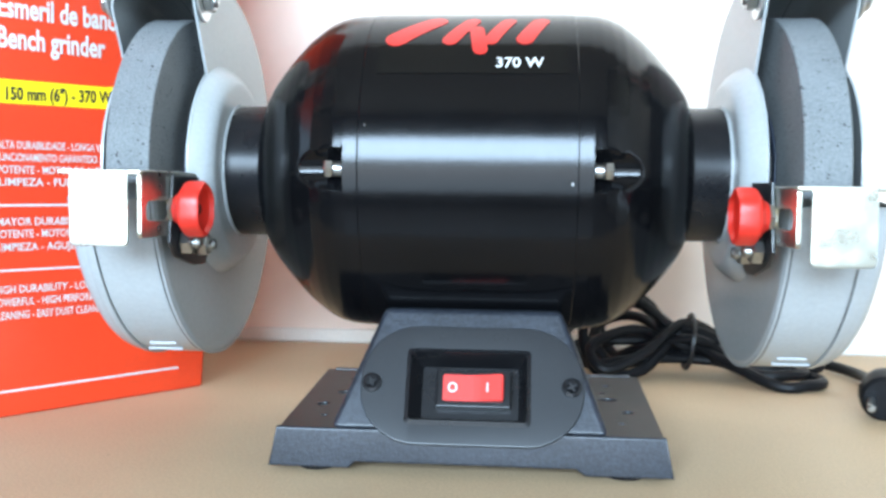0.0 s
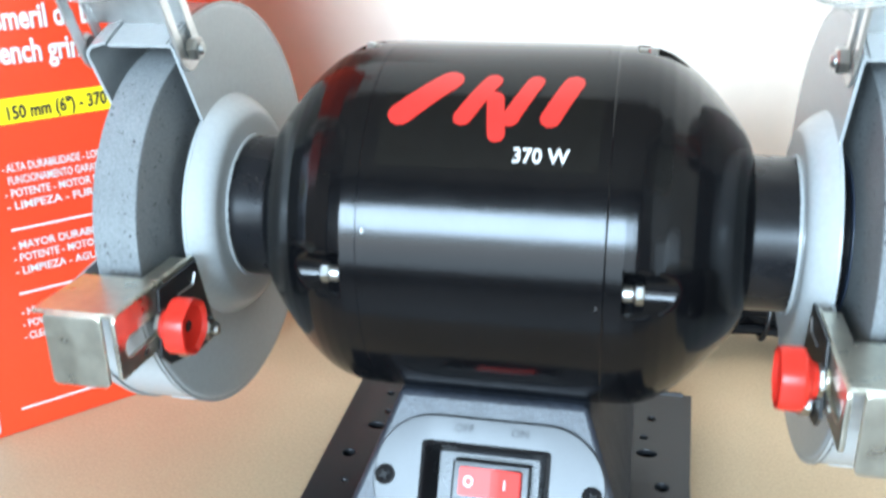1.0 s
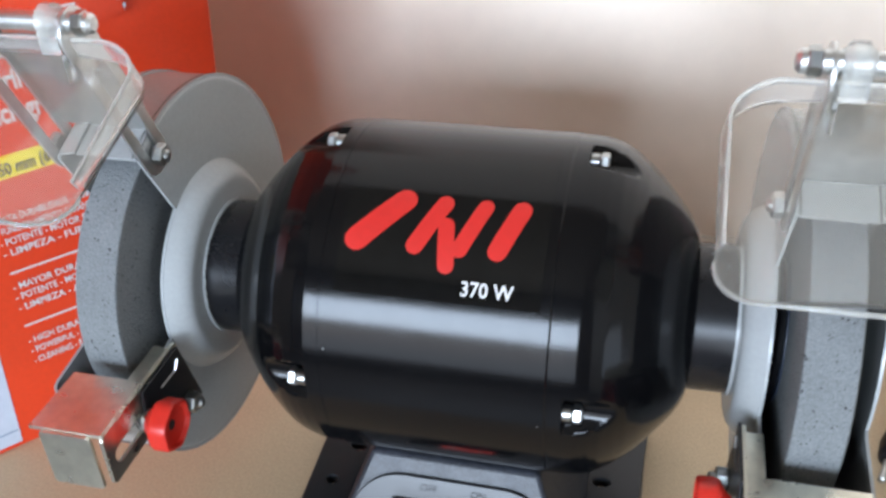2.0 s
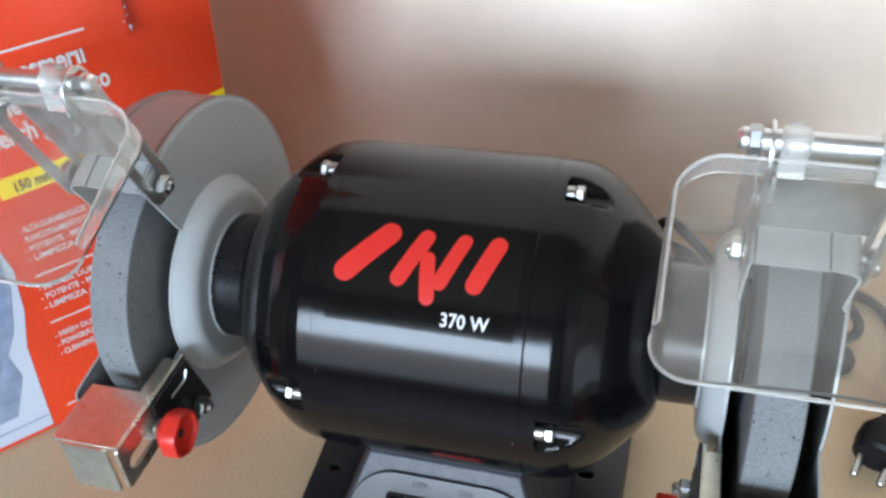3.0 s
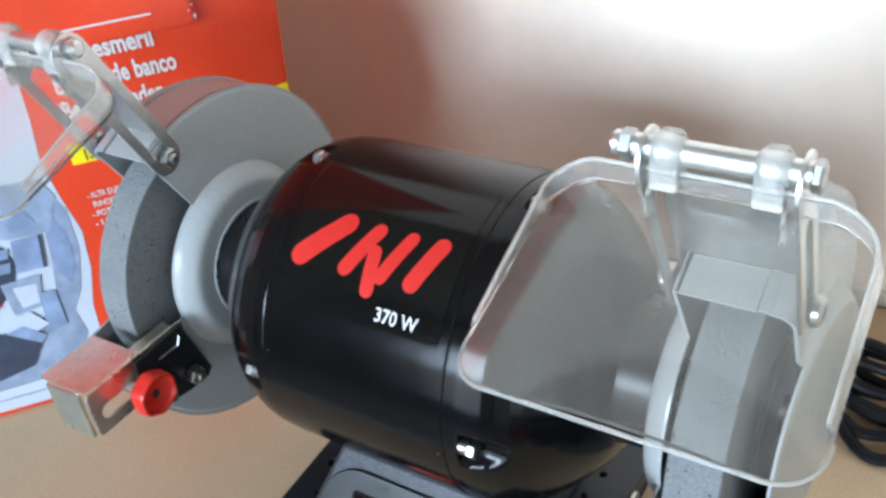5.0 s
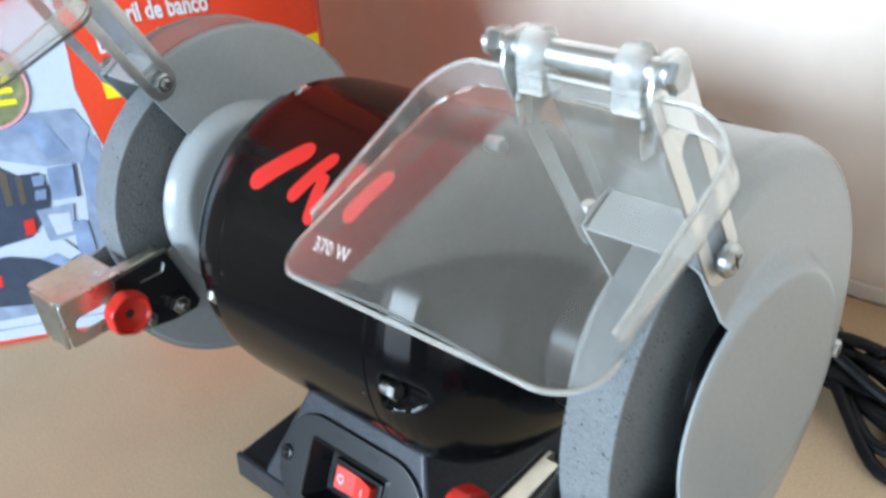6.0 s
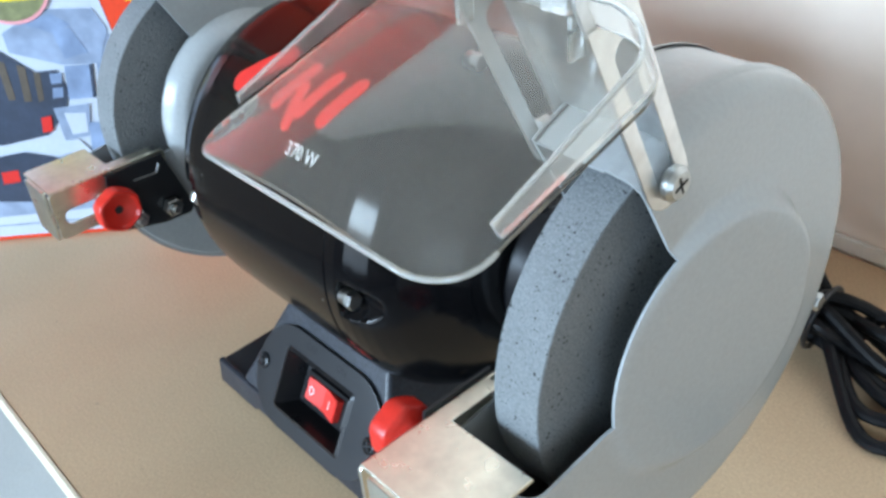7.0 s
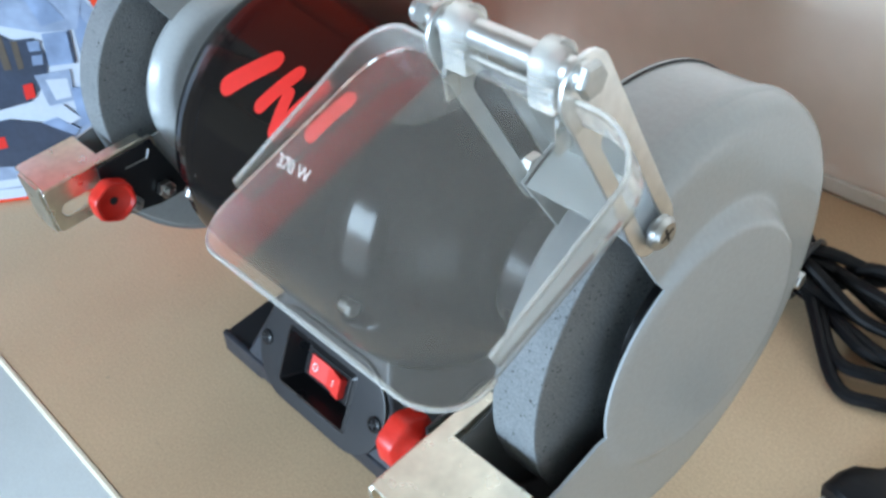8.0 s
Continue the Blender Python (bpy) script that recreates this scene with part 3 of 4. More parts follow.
def thick(ob, d):
    """Gives an open shell its sheet thickness."""
    bm = bmesh.new()
    bm.from_mesh(ob.data)
    bmesh.ops.recalc_face_normals(bm, faces=bm.faces)
    bmesh.ops.solidify(bm, geom=list(bm.faces), thickness=d)
    bmesh.ops.recalc_face_normals(bm, faces=bm.faces)
    bm.to_mesh(ob.data)
    bm.free()
    for p in ob.data.polygons:
        p.use_smooth = True
    ob.data.set_sharp_from_angle(angle=radians(40))
    return ob


def arm_outline(p, q, w, slot0, slot1, sw):
    """A strap from p to q (y, z) with round ends, and a long slot."""
    d = (Vector(q) - Vector(p))
    L, a = d.length, math.atan2(d.y, d.x)

    def cap(c, r, a0):
        return [(c + r * math.cos(radians(a0 + 18 * k)), r * math.sin(radians(a0 + 18 * k))) for k in range(11)]

    def place(pts):
        return [(p[0] + u * math.cos(a) - v * math.sin(a), p[1] + u * math.sin(a) + v * math.cos(a)) for u, v in pts]

    return place(cap(L, w / 2, -90) + cap(0, w / 2, 90)), place(cap(slot1, sw / 2, -90) + cap(slot0, sw / 2, 90))


YZ = Matrix(((0, 0, 1, 0), (1, 0, 0, 0), (0, 1, 0, 0), (0, 0, 0, 1)))
BOLT, HINGE = (-0.0337, 0.211), (-0.0668, 0.2805)


def side(s):
    word = "grey guard"
    # wheel
    wb = turned([(s * 0.138, 0.006), (s * 0.138, 0.0742), (s * 0.1386, 0.075), (s * 0.1574, 0.075), (s * 0.158, 0.0742), (s * 0.158, 0.006)], 120)
    wheel = gpart("grinding_wheel", wb, M_STONE, None, "grey speckled grinding stone", sharp=40)
    for u0, u1 in ((0.1345, 0.138), (0.158, 0.1615)):
        fl = turned([(s * u0, 0.006), (s * u0, 0.026), (s * (u0 + 0.001), 0.029), (s * (u1 - 0.0004), 0.030), (s * u1, 0.030)] if u0 < 0.15 else
                    [(s * u0, 0.030), (s * (u0 + 0.0004), 0.030), (s * (u1 - 0.001), 0.029), (s * u1, 0.026), (s * u1, 0.006)], 48)
        gpart("clamp_flange", fl, M_NECK, wheel, "dark pressed clamp flange")
    gpart("paper_washer", turned([(s * 0.1374, 0.010), (s * 0.1374, 0.034), (s * 0.1379, 0.034)], 48), M_PDARK, wheel, "dark blue paper washer")
    gpart("shaft", rod(*sorted((s * 0.110, s * 0.168)), 0.0062, 0, 0), M_NECK, wheel)
    # guard
    g = thick(gpart("wheel_guard", guard_plate(s, UI, -1, 0.0335, 0.002), M_GREY, None, "grey painted wheel guard, open at the front", sharp=50), 0.0012)
    band = turned([(s * (UI + 0.0005), GR + 0.0008), (s * (UI + 0.0016), GR + 0.0008), (s * (UI + 0.0018), GR), (s * 0.1575, GR)], 160, a0=-171.5, a1=118.8)
    thick(gpart("guard_band", band, M_GREY, g, sharp=50), 0.0012)
    gpart("seam", turned([(s * 0.1573, GR - 0.0007), (s * 0.1582, GR - 0.0007)], 160, a0=-171.5, a1=118.8), M_DARK, g, "dark seam of the cover")
    # dark ring by the side plate's seam, painting its lip's shaded inner face
    gpart("seam", turned([(s * (UI + 0.0019), GR + 0.0008), (s * (UI + 0.0023), GR + 0.0008), (s * (UI + 0.0024), GR + 0.0001)], 160, a0=-171.5, a1=118.8), M_DARK, g, "dark ring for the seam and shaded lip of the side plate")
    lip = turned([(s * 0.1580, GR + 0.0010), (s * 0.1605, GR + 0.0010), (s * 0.1625, GR - 0.0002)], 160, a0=-171.5, a1=118.8)
    thick(gpart("cover_lip", lip, M_GREY, g, sharp=50), 0.0012)
    thick(gpart("guard_cover", guard_plate(s, UO, 1, 0.0, 0.0080), M_GREY, g, "grey cover with a raised round boss", sharp=50), 0.0012)
    for k in (0, 1):
        gpart("stamped_slot", box_bm(*sorted((s * 0.139, s * (0.156 - 0.004 * k))), -0.0342 - 0.0085 * k, -0.0330 - 0.0085 * k, -0.0874 + 0.0042 * k, -0.0862 + 0.0042 * k, 0.0003), M_GREY, g)
    gpart("cover_screw", hexnut(*sorted((s * 0.1672, s * 0.1712)), 0.0040, 0.0830, -0.0340), M_STEEL, g, "bright cover screw", sharp=30)

    # bracket with spark plate
    dh = (Vector(HINGE) - Vector(BOLT)).normalized()
    out, slot = arm_outline(BOLT, tuple(Vector(HINGE) - 0.0045 * dh), 0.0185, 0.0, 0.050, 0.0080)
    br = None
    for u in (0.1268, 0.1706):
        ob = part("bracket_arm", sheet(out, Matrix.Translation((s * u - (0.0014 if s < 0 else 0), 0, 0)) @ YZ, 0.0014, 0.0003, [slot]), M_ZINC, br or grinder, "" if br else "slotted zinc-plated shield bracket")
        br = br or ob
    d = (Vector(HINGE) - Vector(BOLT)).normalized()
    b0 = Vector(BOLT) + Vector((d.y, -d.x)) * 0.0088
    sp = bmesh.new()
    rows = [[sp.verts.new((s * u, b0.x + d.x * k, b0.y + d.y * k)) for u in (0.1282, 0.1304, 0.1686, 0.1706)] for k in (0.0065, 0.0075, 0.060, 0.062)]
    for r1, r2 in zip(rows, rows[1:]):
        for k in range(3):
            sp.faces.new((r1[k], r1[k + 1], r2[k + 1], r2[k]))
    thick(part("bracket_web", sp, M_ZINC, br, "plated web between the bracket arms"), 0.0012)
    bb = rod(*sorted((s * 0.1205, s * 0.1278)), 0.0026, *BOLT)
    hexnut(*sorted((s * 0.1222, s * 0.1268)), 0.0050, *BOLT, bm=bb)
    part("bracket_bolt", bb, M_STEEL, br, "bright bolt and nut", sharp=30)
    part("bracket_bolt", rod(*sorted((s * 0.1718, s * 0.1765)), 0.0056, *BOLT, 18), M_STEEL, br, "bright cross-head screw")
    # cross slots of the screw: their shade drawn as two dark bars
    for ang in (20, 110):
        sl = box_bm(-0.0002, 0.0002, -0.0030, 0.0030, -0.0005, 0.0005)
        bmesh.ops.transform(sl, matrix=Matrix.Translation((s * 0.1764, *BOLT)) @ pose(0, 0, 0, ang, 0, 0), verts=sl.verts)
        part("slot_shade", sl, M_DARK, br)

    # clear shield with turned-up rim, knuckles and hinge rod
    sh = bmesh.new()
    o, e2 = Vector((0.1465 * s, -0.0665, 0.2700)), Vector((0, -0.0670, -0.0200)).normalized()
    nn = Vector((0, -0.0200, 0.0670)).normalized()
    W2, LL, RC = 0.0485, 0.0778, 0.014
    cont = rounded(-W2, W2, 0.0, LL, RC, 8)

    def bow(u):
        return -0.0080 * (u / W2) ** 2

    SM = Matrix(((1, e2.x, nn.x, o.x), (0, e2.y, nn.y, o.y), (0, e2.z, nn.z, o.z), (0, 0, 0, 1)))
    cols = []
    for k in range(-30, 31):
        u = W2 * math.sin(math.pi / 2 * k / 30)
        d = max(0.0, abs(u) - (W2 - RC))
        inset = RC - math.sqrt(max(0.0, RC * RC - d * d))
        cols.append([sh.verts.new(SM @ Vector((u, v, bow(u)))) for v in [inset + (LL - 2 * inset) * j / 6 for j in range(7)]])
    for p, q in zip(cols, cols[1:]):
        for j in range(6):
            sh.faces.new((p[j], p[j + 1], q[j + 1], q[j]))
    shield = thick(part("eye_shield", sh, M_CLEAR, grinder, "clear plastic eye shield with a turned-up rim"), 0.0020)
    # rim: along the hinge edge and both sides
    rim = [(-W2, LL - RC - 0.004)] + [(-W2, LL * 0.5)] + [p for p in cont if p[1] < RC and p[0] < 0][::1] + [p for p in cont if p[1] < RC and p[0] > 0] + [(W2, LL * 0.5), (W2, LL - RC - 0.004)]
    rb = bmesh.new()
    inner = [(u * (1 - 0.0013 / W2), v + 0.0013 * max(0.0, 1 - v / RC)) for u, v in rim]

    def tall(v):
        return 0.0092 - 0.0062 * min(1.0, max(0.0, v / (LL - RC)))

    def leaned(run, by):
        return [(u * (1 - by / W2), v + by * max(0.0, 1 - v / RC)) for u, v in run]

    loops = [[rb.verts.new(SM @ Vector((u, v, (tall(v) if up else 0.0011) + bow(u)))) for u, v in leaned(run, 0.0012 * up)] for run, up in ((rim, 0), (rim, 1), (inner, 1), (inner, 0))]
    for p, q in zip(loops, loops[1:] + loops[:1]):
        for k in range(len(rim) - 1):
            rb.faces.new((p[k], p[k + 1], q[k + 1], q[k]))
    for k in (0, -1):
        rb.faces.new([lp[k] for lp in loops])
    part("shield_rim", rb, M_RIMWALL, shield, "clear turned-up rim", sharp=30)
    # added milky tubes put the bright glow of the clear edges into colour
    part("rim_edge", tube([SM @ Vector((u * (1 - 0.0006 / W2), v, tall(v) + 0.0006 + bow(u))) for u, v in leaned(rim, 0.0012)], 0.0006, 8), M_RIM, shield, "milky tube for the bright clear edge of the rim")
    edge = [(-W2 + 0.0002, LL - RC - 0.002)] + [p for p in cont if p[1] > LL - RC - 0.0005][::-1] + [(W2 - 0.0002, LL - RC - 0.002)]
    part("shield_edge", tube([SM @ Vector((u, v, bow(u) - 0.001)) for u, v in edge], 0.00065, 8), M_RIM, shield, "milky tube for the bright clear edge")
    hy, hz = HINGE
    for u in (0.1300, 0.1590):
        kb = rod(*sorted((s * u, s * (u + 0.0090))), 0.0066, hy, hz, 20)
        box_bm(*sorted((s * u, s * (u + 0.0085))), hy - 0.0048, hy + 0.0040, hz - 0.0110, hz - 0.001, 0.0008, bm=kb)
        part("knuckle", kb, M_RIM, shield, "clear hinge knuckle")
    for u in (0.1292, 0.1672):
        rib = box_bm(*sorted((s * u, s * (u + 0.0014))), hy - 0.0045, hy + 0.0010, hz - 0.0225, hz - 0.0110, 0.0004)
        part("shield_rib", rib, M_RIM, shield, "short milky rib under the shield")
    part("hinge_rod", rod(*sorted((s * 0.117, s * 0.1760)), 0.0038, hy, hz), M_ZINC, shield, "bright hinge rod")
    for a0, a1 in ((0.1200, 0.1245), (0.1732, 0.1762)):
        part("hinge_nut", hexnut(*sorted((s * a0, s * a1)), 0.0048, hy, hz), M_STEEL, shield, "bright hinge nut", sharp=30)

    # tool rest: top plate, front lip, slotted side flange
    x_in, dz, x_end = (0.1225, -0.0035, 0.1670) if s > 0 else (0.1225, 0.0, 0.1560)
    side_o = rounded(-0.1215, -0.0585, 0.1040, 0.1300 + dz, 0.0025)
    slot = rounded(-0.1165, -0.0905, 0.1105, 0.1185, 0.0038)
    rest = part("tool_rest", sheet(side_o, Matrix.Translation((s * x_in - (0.0018 if s < 0 else 0), 0, 0)) @ YZ, 0.0018, 0.0004, [slot]), M_YZINC, grinder, "zinc-plated steel tool rest")
    top = sheet([(s * 0.1232, -0.1205), (s * x_end, -0.1205), (s * x_end, -0.0870), (s * 0.1305, -0.0870), (s * 0.1305, -0.0640), (s * 0.1232, -0.0640)], Matrix.Translation((0, 0, 0.1287 + dz)), 0.0018, 0.0004)
    part("rest_plate", top, M_YZINC, rest, "flat plate facing the wheel")
    XZ = Matrix(((1, 0, 0, 0), (0, 0, 1, 0), (0, 1, 0, 0), (0, 0, 0, 1)))
    lipo = rounded(*sorted((s * 0.1278, s * 0.1510)), 0.1010 + dz, 0.1298 + dz, 0.0022)
    part("rest_lip", sheet(lipo, Matrix.Translation((0, -0.1222, 0)) @ XZ, 0.0018, 0.0004), M_YZINC, rest, "front lip bent down")
    # support strap bolted to the guard
    st = [(-0.0920, 0.1285), (-0.0610, 0.1285), (-0.0500, 0.0925), (-0.0530, 0.0890), (-0.0680, 0.0895), (-0.0900, 0.0950), (-0.0960, 0.1010)]
    part("support_plate", sheet(st, Matrix.Translation((s * 0.1209 - (0.0014 if s < 0 else 0), 0, 0)) @ YZ, 0.0014, 0.0004), M_PLATE, rest, "black support plate")
    score = tube([(s * 0.1206, -0.0790, 0.1205), (s * 0.1206, -0.0665, 0.1198), (s * 0.1206, -0.0640, 0.1240)], 0.0004, 6)
    part("scored_line", score, M_ZINC, rest, "bright scored line")
    for y, z in ((-0.0635, 0.0985), (-0.0830, 0.1005)):
        bb = rod(*sorted((s * 0.1125, s * 0.1240)), 0.0027, y, z)
        hexnut(*sorted((s * 0.1155, s * 0.1206)), 0.0052, y, z, bm=bb)
        part("rest_bolt", bb, M_STEEL, rest, "bright bolt and nut", sharp=30)
    ky, kz = -0.0945, 0.1150
    kn = bmesh.new()
    prof = [(0.1187, 0.0), (0.1187, 0.0058), (0.1172, 0.0066), (0.1158, 0.0085), (0.1146, 0.0108), (0.1132, 0.0116), (0.1075, 0.0116), (0.1062, 0.0110), (0.1060, 0.0100), (0.1078, 0.0086), (0.1092, 0.0040), (0.1092, 0.0)]
    rings = []
    for u, r in prof:
        rings.append([kn.verts.new((s * u, ky + rr * math.cos(a), kz + rr * math.sin(a))) for a, rr in
                      [(2 * math.pi * k / 48, r * (1 - 0.065 * (0.5 + 0.5 * math.cos(6 * 2 * math.pi * k / 48)) * (r > 0.009))) for k in range(48)]])
    for p, q in zip(rings, rings[1:]):
        for k in range(48):
            kn.faces.new((p[k], p[(k + 1) % 48], q[(k + 1) % 48], q[k]))
    bmesh.ops.remove_doubles(kn, verts=kn.verts, dist=1e-6)
    part("clamp_knob", kn, M_RED, rest, "red plastic clamping knob")
    # dark disc stands for the shade inside the knob's centre hole
    part("knob_hole_shade", rod(*sorted((s * 0.1088, s * 0.1091)), 0.0022, ky, kz), M_DARK, rest, "dark disc for the shaded knob hole")
    kb = hexnut(*sorted((s * 0.1185, s * 0.1212)), 0.0056, ky, kz)
    part("clamp_nut", kb, M_STEEL, rest, "bright nut behind the knob", sharp=30)


side(1)
side(-1)

# ---- carton ----
BP, BD = Vector((-0.2, 0.056, 0)), Vector((-0.647, -0.762, 0)).normalized()
BN = Vector((BD.y, -BD.x, 0))
if BN.dot(Vector((0.3, -0.3, 0))) < 0:
    BN = -BN
S0, S1, BH, DEPTH = -0.0500, 0.290, 0.520, 0.18


def on_box(off):
    def put(s_, z):
        return BP + BD * s_ + BN * off + Vector((0, 0, z))
    return put


carton = thing("carton", "red and white printed cardboard carton with a worn open flap", "box")


def slab(s0, s1, z0, z1, d0, d1, bevel=0.002):
    bm = box_bm(s0, s1, d0, d1, z0, z1, bevel, 3)
    m = Matrix(((BD.x, BN.x, 0, BP.x), (BD.y, BN.y, 0, BP.y), (0, 0, 1, 0), (0, 0, 0, 1)))
    bmesh.ops.transform(bm, matrix=m, verts=bm.verts)
    return bm


body_bm = slab(S0, S1, 0.0, BH, -DEPTH, 0.0)
for v in body_bm.verts:
    if (v.co - BP).dot(BD) < 0:
        v.co += BD * (0.007 - 0.065 * v.co.z)
part("box_body", body_bm, M_BOX, carton, "red card body")


def printed(name, pts, mat, off, label=""):
    return part(name, wrapped(polygon(*pts), on_box(off)), mat, carton, label, smooth=False)


curve_edge = [(0.092, 0.2365), (0.094, 0.200), (0.097, 0.176), (0.094, 0.150), (0.089, 0.123), (0.092, 0.095), (0.099, 0.069), (0.1015, 0.037), (0.104, 0.004)]
printed("printed_panel", curve_edge + [(S1 - 0.001, 0.004), (S1 - 0.001, 0.2365)], M_BOXW, 0.0003, "white printed panel")
printed("rule", [(0.104, 0.0125), (S1 - 0.002, 0.0125), (S1 - 0.002, 0.0137), (0.104, 0.0137)], M_PPALE, 0.0005)
printed("yellow_stripe", [(S0 - 0.0044, 0.1775), (0.0180, 0.1670), (0.0800, 0.1665), (0.0800, 0.1790), (0.0180, 0.1792), (S0 - 0.0050, 0.1880)], M_YEL, 0.0004, "yellow printed stripe")
for z, sa, sb in ((0.1125, -0.03, 0.080), (0.0780, -0.03, 0.082), (0.0135, -0.026, 0.092)):
    printed("rule", [(sa, z), (sb, z), (sb, z + 0.0012), (sa, z + 0.0012)], M_WHITE, 0.0004)


def box_text(text, s_left, z, size, width=1.0, bold=0.0, mat=M_WHITE, s_right=None, slope=0.0, shear=0.0):
    """Print that reads from s_left rightwards (s falls to the right)."""
    t = lettering(text, size, bold, shear)
    wmax = max(p[0] for p in t[0])
    k = (s_left - s_right) / wmax if s_right is not None else width
    put = on_box(0.0006)
    return part("print", wrapped(t, lambda u, v: put(s_left - u * k, z + v + slope * u * k)), mat, carton, smooth=False)


box_text("Motoesmeril", 0.0745, 0.2280, 0.0155, bold=0.00045, s_right=0.0150)
box_text("Esmeril de banco", 0.0755, 0.2115, 0.0155, bold=0.00045, s_right=0.0060)
box_text("Bench grinder", 0.0760, 0.1955, 0.0155, bold=0.00045, s_right=0.0175)
box_text('150 mm (6") - 370 W', 0.0728, 0.1685, 0.0092, bold=0.0003, mat=M_INK, s_right=0.0140, slope=0.035)
for z, a, t in ((0.1430, 0.015, "- ALTA DURABILIDADE - LONGA VIDA"), (0.1365, 0.023, "  FUNCIONAMENTO GARANTIDO"), (0.1300, 0.018, "- POTENTE - MOTOR DE ALTO"), (0.1235, 0.020, "- LIMPEZA - FUROS DE"),
                (0.1025, 0.025, "- MAYOR DURABILIDAD"), (0.0960, 0.018, "- POTENTE - MOTOR DE ALTO"), (0.0890, 0.018, "- LIMPIEZA - AGUJEROS DE"),
                (0.0665, 0.014, "- HIGH DURABILITY - LONG LIFE"), (0.0597, 0.014, "- POWERFUL - HIGH PERFORMANCE"), (0.0527, 0.017, "- CLEANING - EASY DUST CLEANING")):
    box_text(t, 0.0790 + (0.1430 - z) * 0.05, z, 0.0058, bold=0.0001, s_right=a)
# product picture on the white panel
printed("picture_shape", [(0.112, 0.078), (0.150, 0.060), (0.215, 0.048), (0.225, 0.020), (0.120, 0.022), (0.108, 0.050)], M_PPALE, 0.0005)
printed("picture_shape", [(0.099, 0.153), (0.093, 0.140), (0.094, 0.112), (0.102, 0.083), (0.113, 0.064), (0.119, 0.074), (0.112, 0.108), (0.108, 0.140)], M_PPALE, 0.0006)
printed("picture_shape", [(0.103, 0.140), (0.098, 0.125), (0.099, 0.105), (0.106, 0.088), (0.111, 0.100), (0.109, 0.125)], M_PBLUE, 0.0008)
printed("picture_shape", [(0.162, 0.153), (0.134, 0.166), (0.102, 0.164), (0.096, 0.150), (0.107, 0.128), (0.131, 0.129), (0.162, 0.140)], M_PPALE, 0.0009)
printed("picture_shape", [(0.148, 0.158), (0.128, 0.163), (0.118, 0.155), (0.130, 0.150)], M_PBLUE, 0.0011)
printed("picture_shape", [(0.131, 0.152), (0.119, 0.153), (0.112, 0.136), (0.128, 0.133)], M_PBLUE, 0.0012)
printed("picture_shape", [(0.215, 0.150), (0.175, 0.148), (0.150, 0.126), (0.136, 0.126), (0.132, 0.112), (0.139, 0.096), (0.155, 0.081), (0.188, 0.076), (0.215, 0.082)], M_PDARK, 0.0011)
printed("picture_shape", [(0.130, 0.128), (0.112, 0.128), (0.116, 0.105), (0.134, 0.105)], M_PBLUE, 0.0013)
printed("picture_shape", [(0.114, 0.128), (0.112, 0.128), (0.116, 0.105), (0.118, 0.105)], M_PDARK, 0.0014)
printed("picture_shape", [(0.141, 0.124), (0.133, 0.124), (0.135, 0.117), (0.142, 0.117)], M_PBLUE, 0.0015)
printed("picture_shape", [(0.142, 0.114), (0.135, 0.114), (0.137, 0.107), (0.144, 0.107)], M_PBLUE, 0.0015)
printed("picture_shape", [(0.160, 0.132), (0.155, 0.130), (0.158, 0.106), (0.163, 0.106)], M_PBROWN, 0.0013)
printed("picture_shape", [(0.151, 0.126), (0.147, 0.125), (0.150, 0.106), (0.154, 0.105)], M_PBROWN, 0.0013)
printed("picture_shape", [(0.172, 0.136), (0.167, 0.134), (0.168, 0.108), (0.173, 0.108)], M_PBROWN, 0.0013)
printed("picture_shape", [(0.146, 0.100), (0.122, 0.101), (0.124, 0.092), (0.128, 0.078), (0.145, 0.076)], M_PPALE, 0.0015)
printed("picture_shape", [(0.140, 0.096), (0.126, 0.095), (0.128, 0.081), (0.139, 0.080)], M_BOXW, 0.0017)
printed("picture_shape", [(0.126, 0.088), (0.117, 0.087), (0.118, 0.060), (0.131, 0.057)], M_PBLUE, 0.0016)
printed("picture_shape", [(0.148, 0.074), (0.136, 0.076), (0.128, 0.064), (0.138, 0.060)], M_BOXW, 0.0018)
printed("picture_shape", [(0.210, 0.066), (0.176, 0.070), (0.155, 0.064), (0.137, 0.051), (0.147, 0.035), (0.170, 0.030), (0.210, 0.034)], M_PDARK, 0.0016)
printed("picture_shape", [(0.155, 0.064), (0.143, 0.067), (0.132, 0.056), (0.137, 0.051)], M_PBLUE, 0.0018)
printed("picture_shape", [(0.156, 0.094), (0.149, 0.095), (0.151, 0.084), (0.158, 0.083)], M_MARK, 0.0018)
printed("picture_shape", [(0.196, 0.056), (0.184, 0.057), (0.185, 0.048), (0.197, 0.047)], M_MARK, 0.0018)
printed("picture_badge", [(0.150 + 0.028 * math.cos(a), 0.186 + 0.028 * math.sin(a)) for a in [k * 0.2244 for k in range(28)]], M_PPINK, 0.0019, "round printed badge")
printed("picture_badge", [(0.150 + 0.0258 * math.cos(a), 0.186 + 0.0258 * math.sin(a)) for a in [k * 0.2244 for k in range(28)]], M_POLIVE, 0.0021)
for k in range(4):
    printed("picture_bar", [(0.166, 0.1960 - 0.0075 * k), (0.132, 0.1955 - 0.0075 * k), (0.132, 0.1990 - 0.0075 * k), (0.166, 0.1995 - 0.0075 * k)], M_YEL, 0.0023)
# flap folded over the front
fb = bmesh.new()
pf = [(-0.0100, 0.2390), (-0.0060, 0.2372), (0.02, 0.2378), (0.06, 0.2384), (0.12, 0.2380), (S1, 0.2370)]
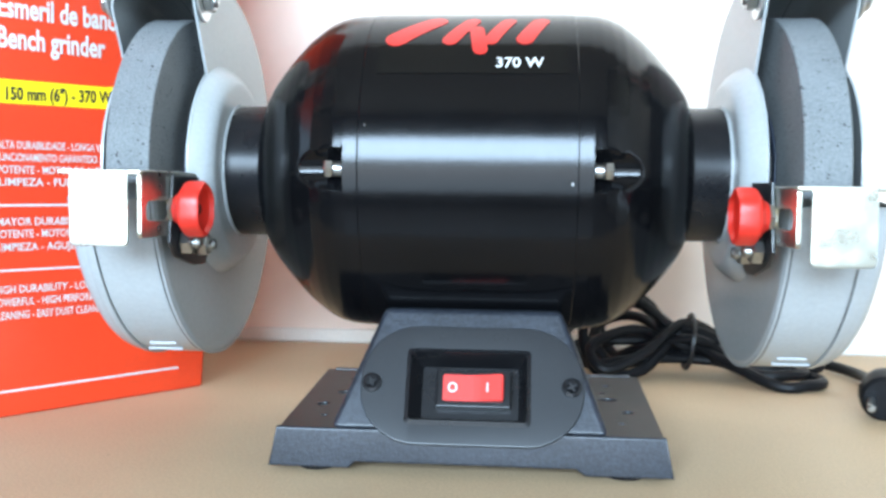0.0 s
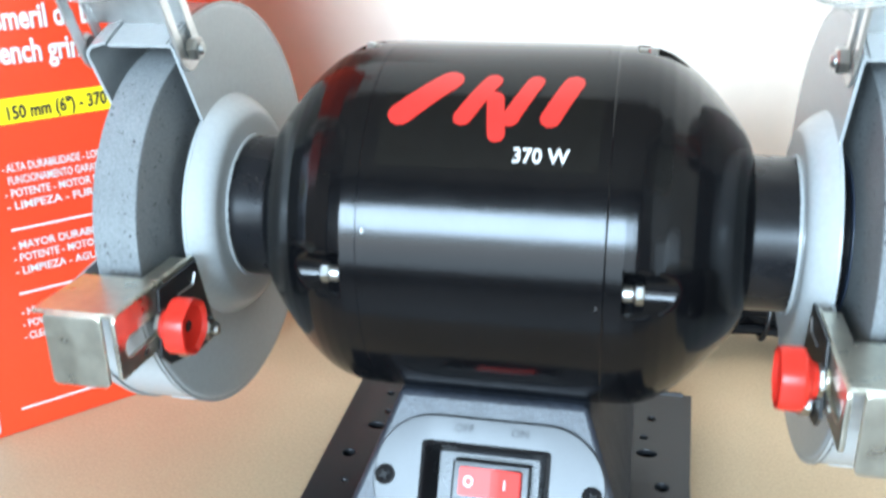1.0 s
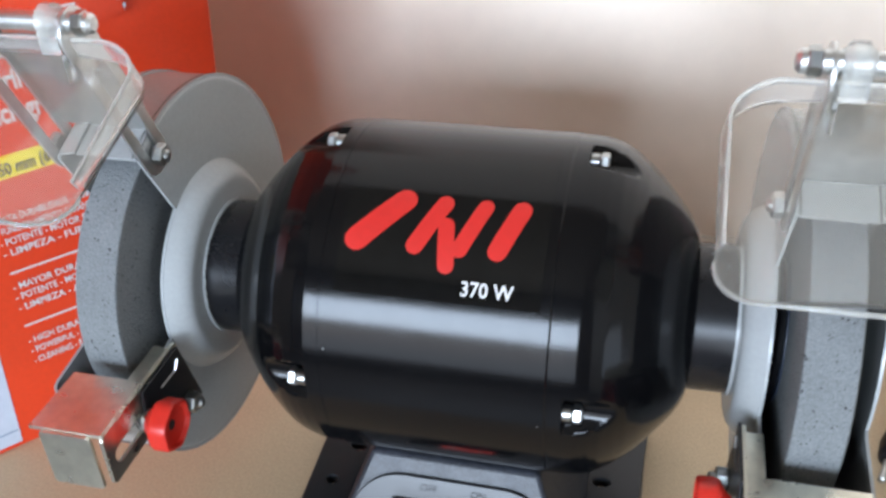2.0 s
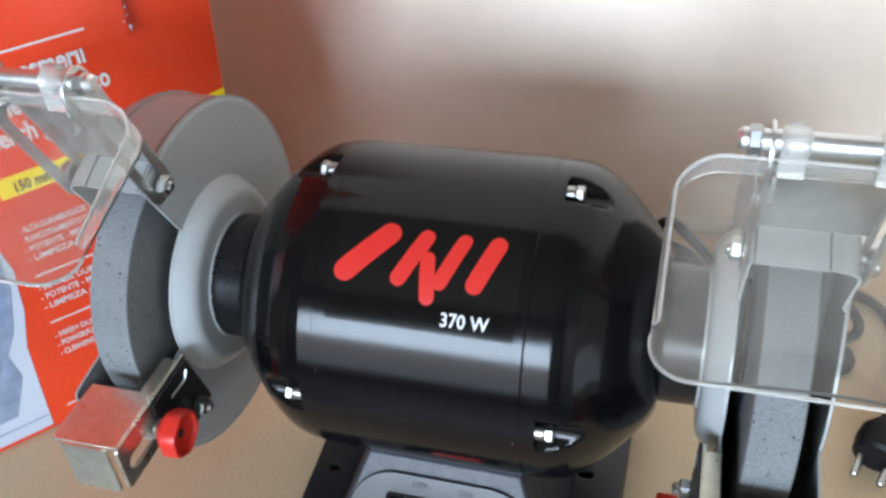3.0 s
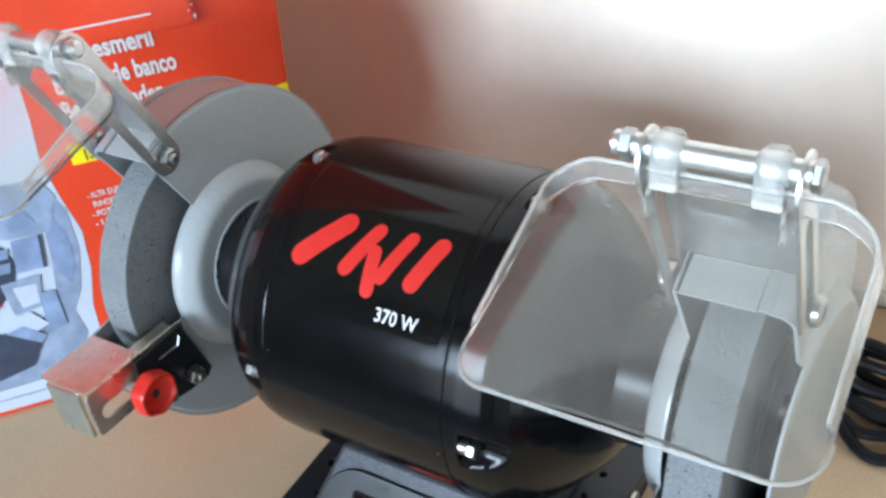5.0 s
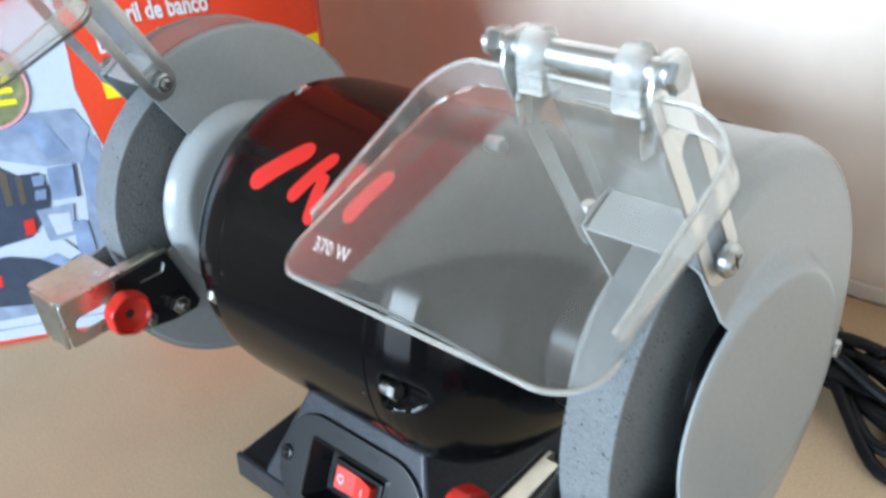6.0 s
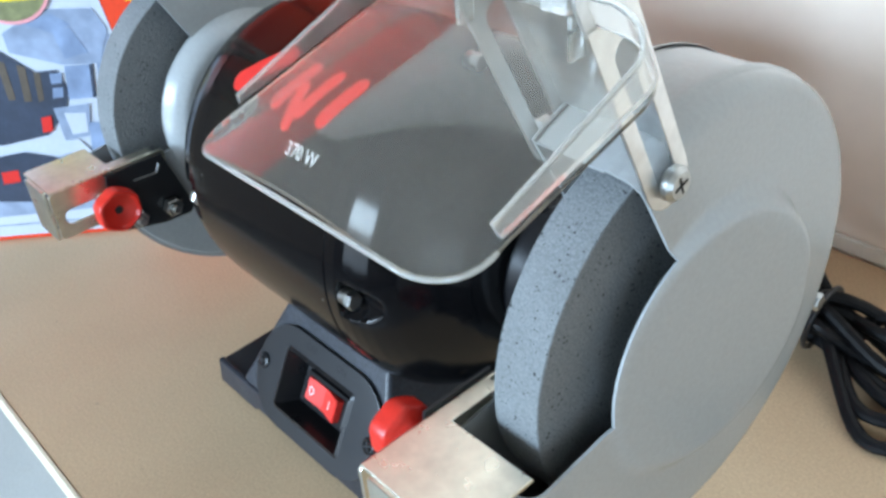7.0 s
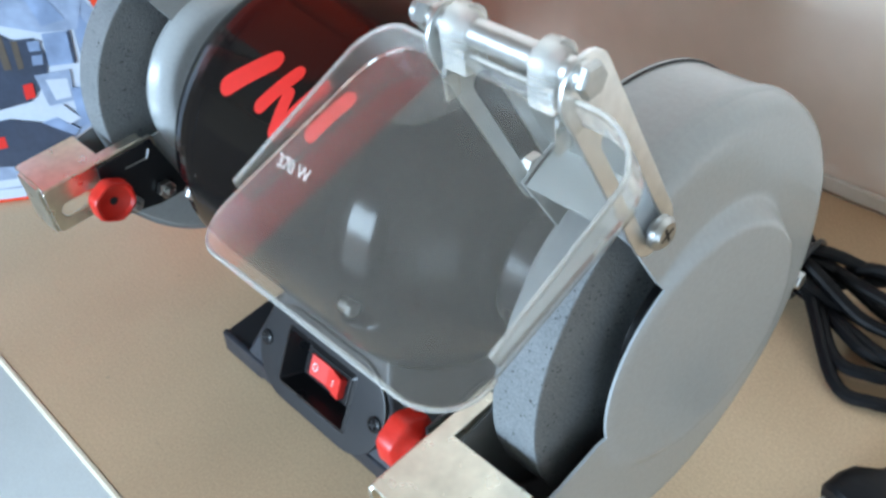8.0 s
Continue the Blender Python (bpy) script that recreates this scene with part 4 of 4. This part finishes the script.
lo, hi = [fb.verts.new(on_box(0.0048)(a, z)) for a, z in pf], [fb.verts.new(on_box(0.0024)(a, BH)) for a, z in pf]
for k in range(5):
    fb.faces.new((lo[k], lo[k + 1], hi[k + 1], hi[k]))
flap = thick(part("box_flap", fb, M_BOX, carton, "creased red flap with torn edge", smooth=False), 0.0008)
printed("rule", [(0.012, 0.2468), (S1, 0.2478), (S1, 0.2490), (0.012, 0.2480)], M_WHITE, 0.0060)
tb = bmesh.new()
rt = random.Random(8)
for k in range(16):
    a0, z0, r0 = -0.0095 + rt.uniform(-0.0022, 0.0015), 0.2372 + k * 0.0036 + rt.uniform(0, 0.002), rt.uniform(0.0003, 0.0009)
    tb.faces.new([tb.verts.new(on_box(0.0060 + rt.uniform(0, 0.0006))(a0 + r0 * math.cos(q) * rt.uniform(0.6, 1.4), z0 + r0 * math.sin(q) * rt.uniform(0.8, 2))) for q in [j * 1.05 for j in range(6)]])
part("torn_edge", tb, M_BOXW, carton, "white torn card fibres", smooth=False)

# ---- mains cord and plug ----
cord = thing("mains_cord", "coiled black rubber mains cord on the board", "cable")
rng = random.Random(4)
# long loops gathered by a tie: the left ends stand up behind the base, the right ends lie behind the guard
ctrl = [(0.030, 0.050, 0.030), (0.046, 0.092, 0.034), (0.070, 0.135, 0.050), (0.100, 0.158, 0.052)]
TIE = Vector((0.138, 0.166, 0.026))


def tied(k):
    a = 2.4 * k
    q = 0.0042 * math.sqrt(k)
    return (TIE.x + rng.uniform(-0.003, 0.003), TIE.y + q * math.cos(a), max(0.0045, TIE.z - 0.004 + q * math.sin(a)))


for k, (rx, ry, lx, ly, ztop) in enumerate(((0.216, 0.134, 0.066, 0.150, 0.050), (0.216, 0.190, 0.076, 0.185, 0.036), (0.208, 0.146, 0.062, 0.168, 0.022), (0.222, 0.160, 0.082, 0.205, 0.044), (0.200, 0.174, 0.070, 0.140, 0.030))):
    za, zb = 0.0042 + 0.002 * k, 0.0060 + 0.004 * k
    ctrl += [tied(2 * k + 1), (rx - 0.034, ry - 0.012, za), (rx - 0.012, ry - 0.013, za), (rx - 0.001, ry - 0.005, za), (rx - 0.001, ry + 0.005, (za + zb) / 2), (rx - 0.012, ry + 0.013, zb), (rx - 0.034, ry + 0.011, zb + 0.004),
             tied(2 * k + 2), (0.108, (ly + TIE.y) / 2 + 0.010, ztop), (lx + 0.010, ly + 0.008, ztop * 0.92), (lx, ly, ztop * 0.5 + 0.004), (lx + 0.010, ly - 0.008, 0.0050 + 0.001 * k), (0.105, (ly + TIE.y) / 2 - 0.010, 0.0060 + 0.003 * k)]
ctrl += [tied(11), (0.180, 0.196, 0.012), (0.212, 0.204, 0.005), (0.236, 0.192, 0.005), (0.247, 0.160, 0.005), (0.244, 0.125, 0.007), (0.240, 0.100, 0.012), (0.237, 0.086, 0.014)]
band = [TIE + Vector((0.002 * math.sin(a), 0.0175 * math.cos(a), -0.003 + 0.0180 * math.sin(a))) for a in [math.pi * k / 16 for k in range(33)]]
part("cable_tie", tube(band, 0.0016, 8, cap=False), M_PLATE, cord, "dark twist tie round the coil")
part("cable", tube(smooth_run(ctrl, 6), 0.0036, 10), M_CORD, cord, "black rubber cable")
plug = bmesh.new()
turned([(-0.020, 0.0), (-0.020, 0.0045), (-0.010, 0.0060), (0.0, 0.0130), (0.008, 0.0140), (0.016, 0.0130), (0.018, 0.0110), (0.018, 0.0)], 28, bm=plug)
PLM = Matrix.Translation((0.229, 0.066, 0.0145)) @ pose(0, 0, 0, 0, 8, -110)
bmesh.ops.transform(plug, matrix=PLM, verts=plug.verts)
pl = part("plug", plug, M_CORD, cord, "black moulded plug")
for dy in (-0.0070, 0.0070):
    pn = rod(0.018, 0.034, 0.0022, dy, 0)
    bmesh.ops.transform(pn, matrix=PLM, verts=pn.verts)
    part("plug_pin", pn, M_STEEL, pl, "bright metal pin")
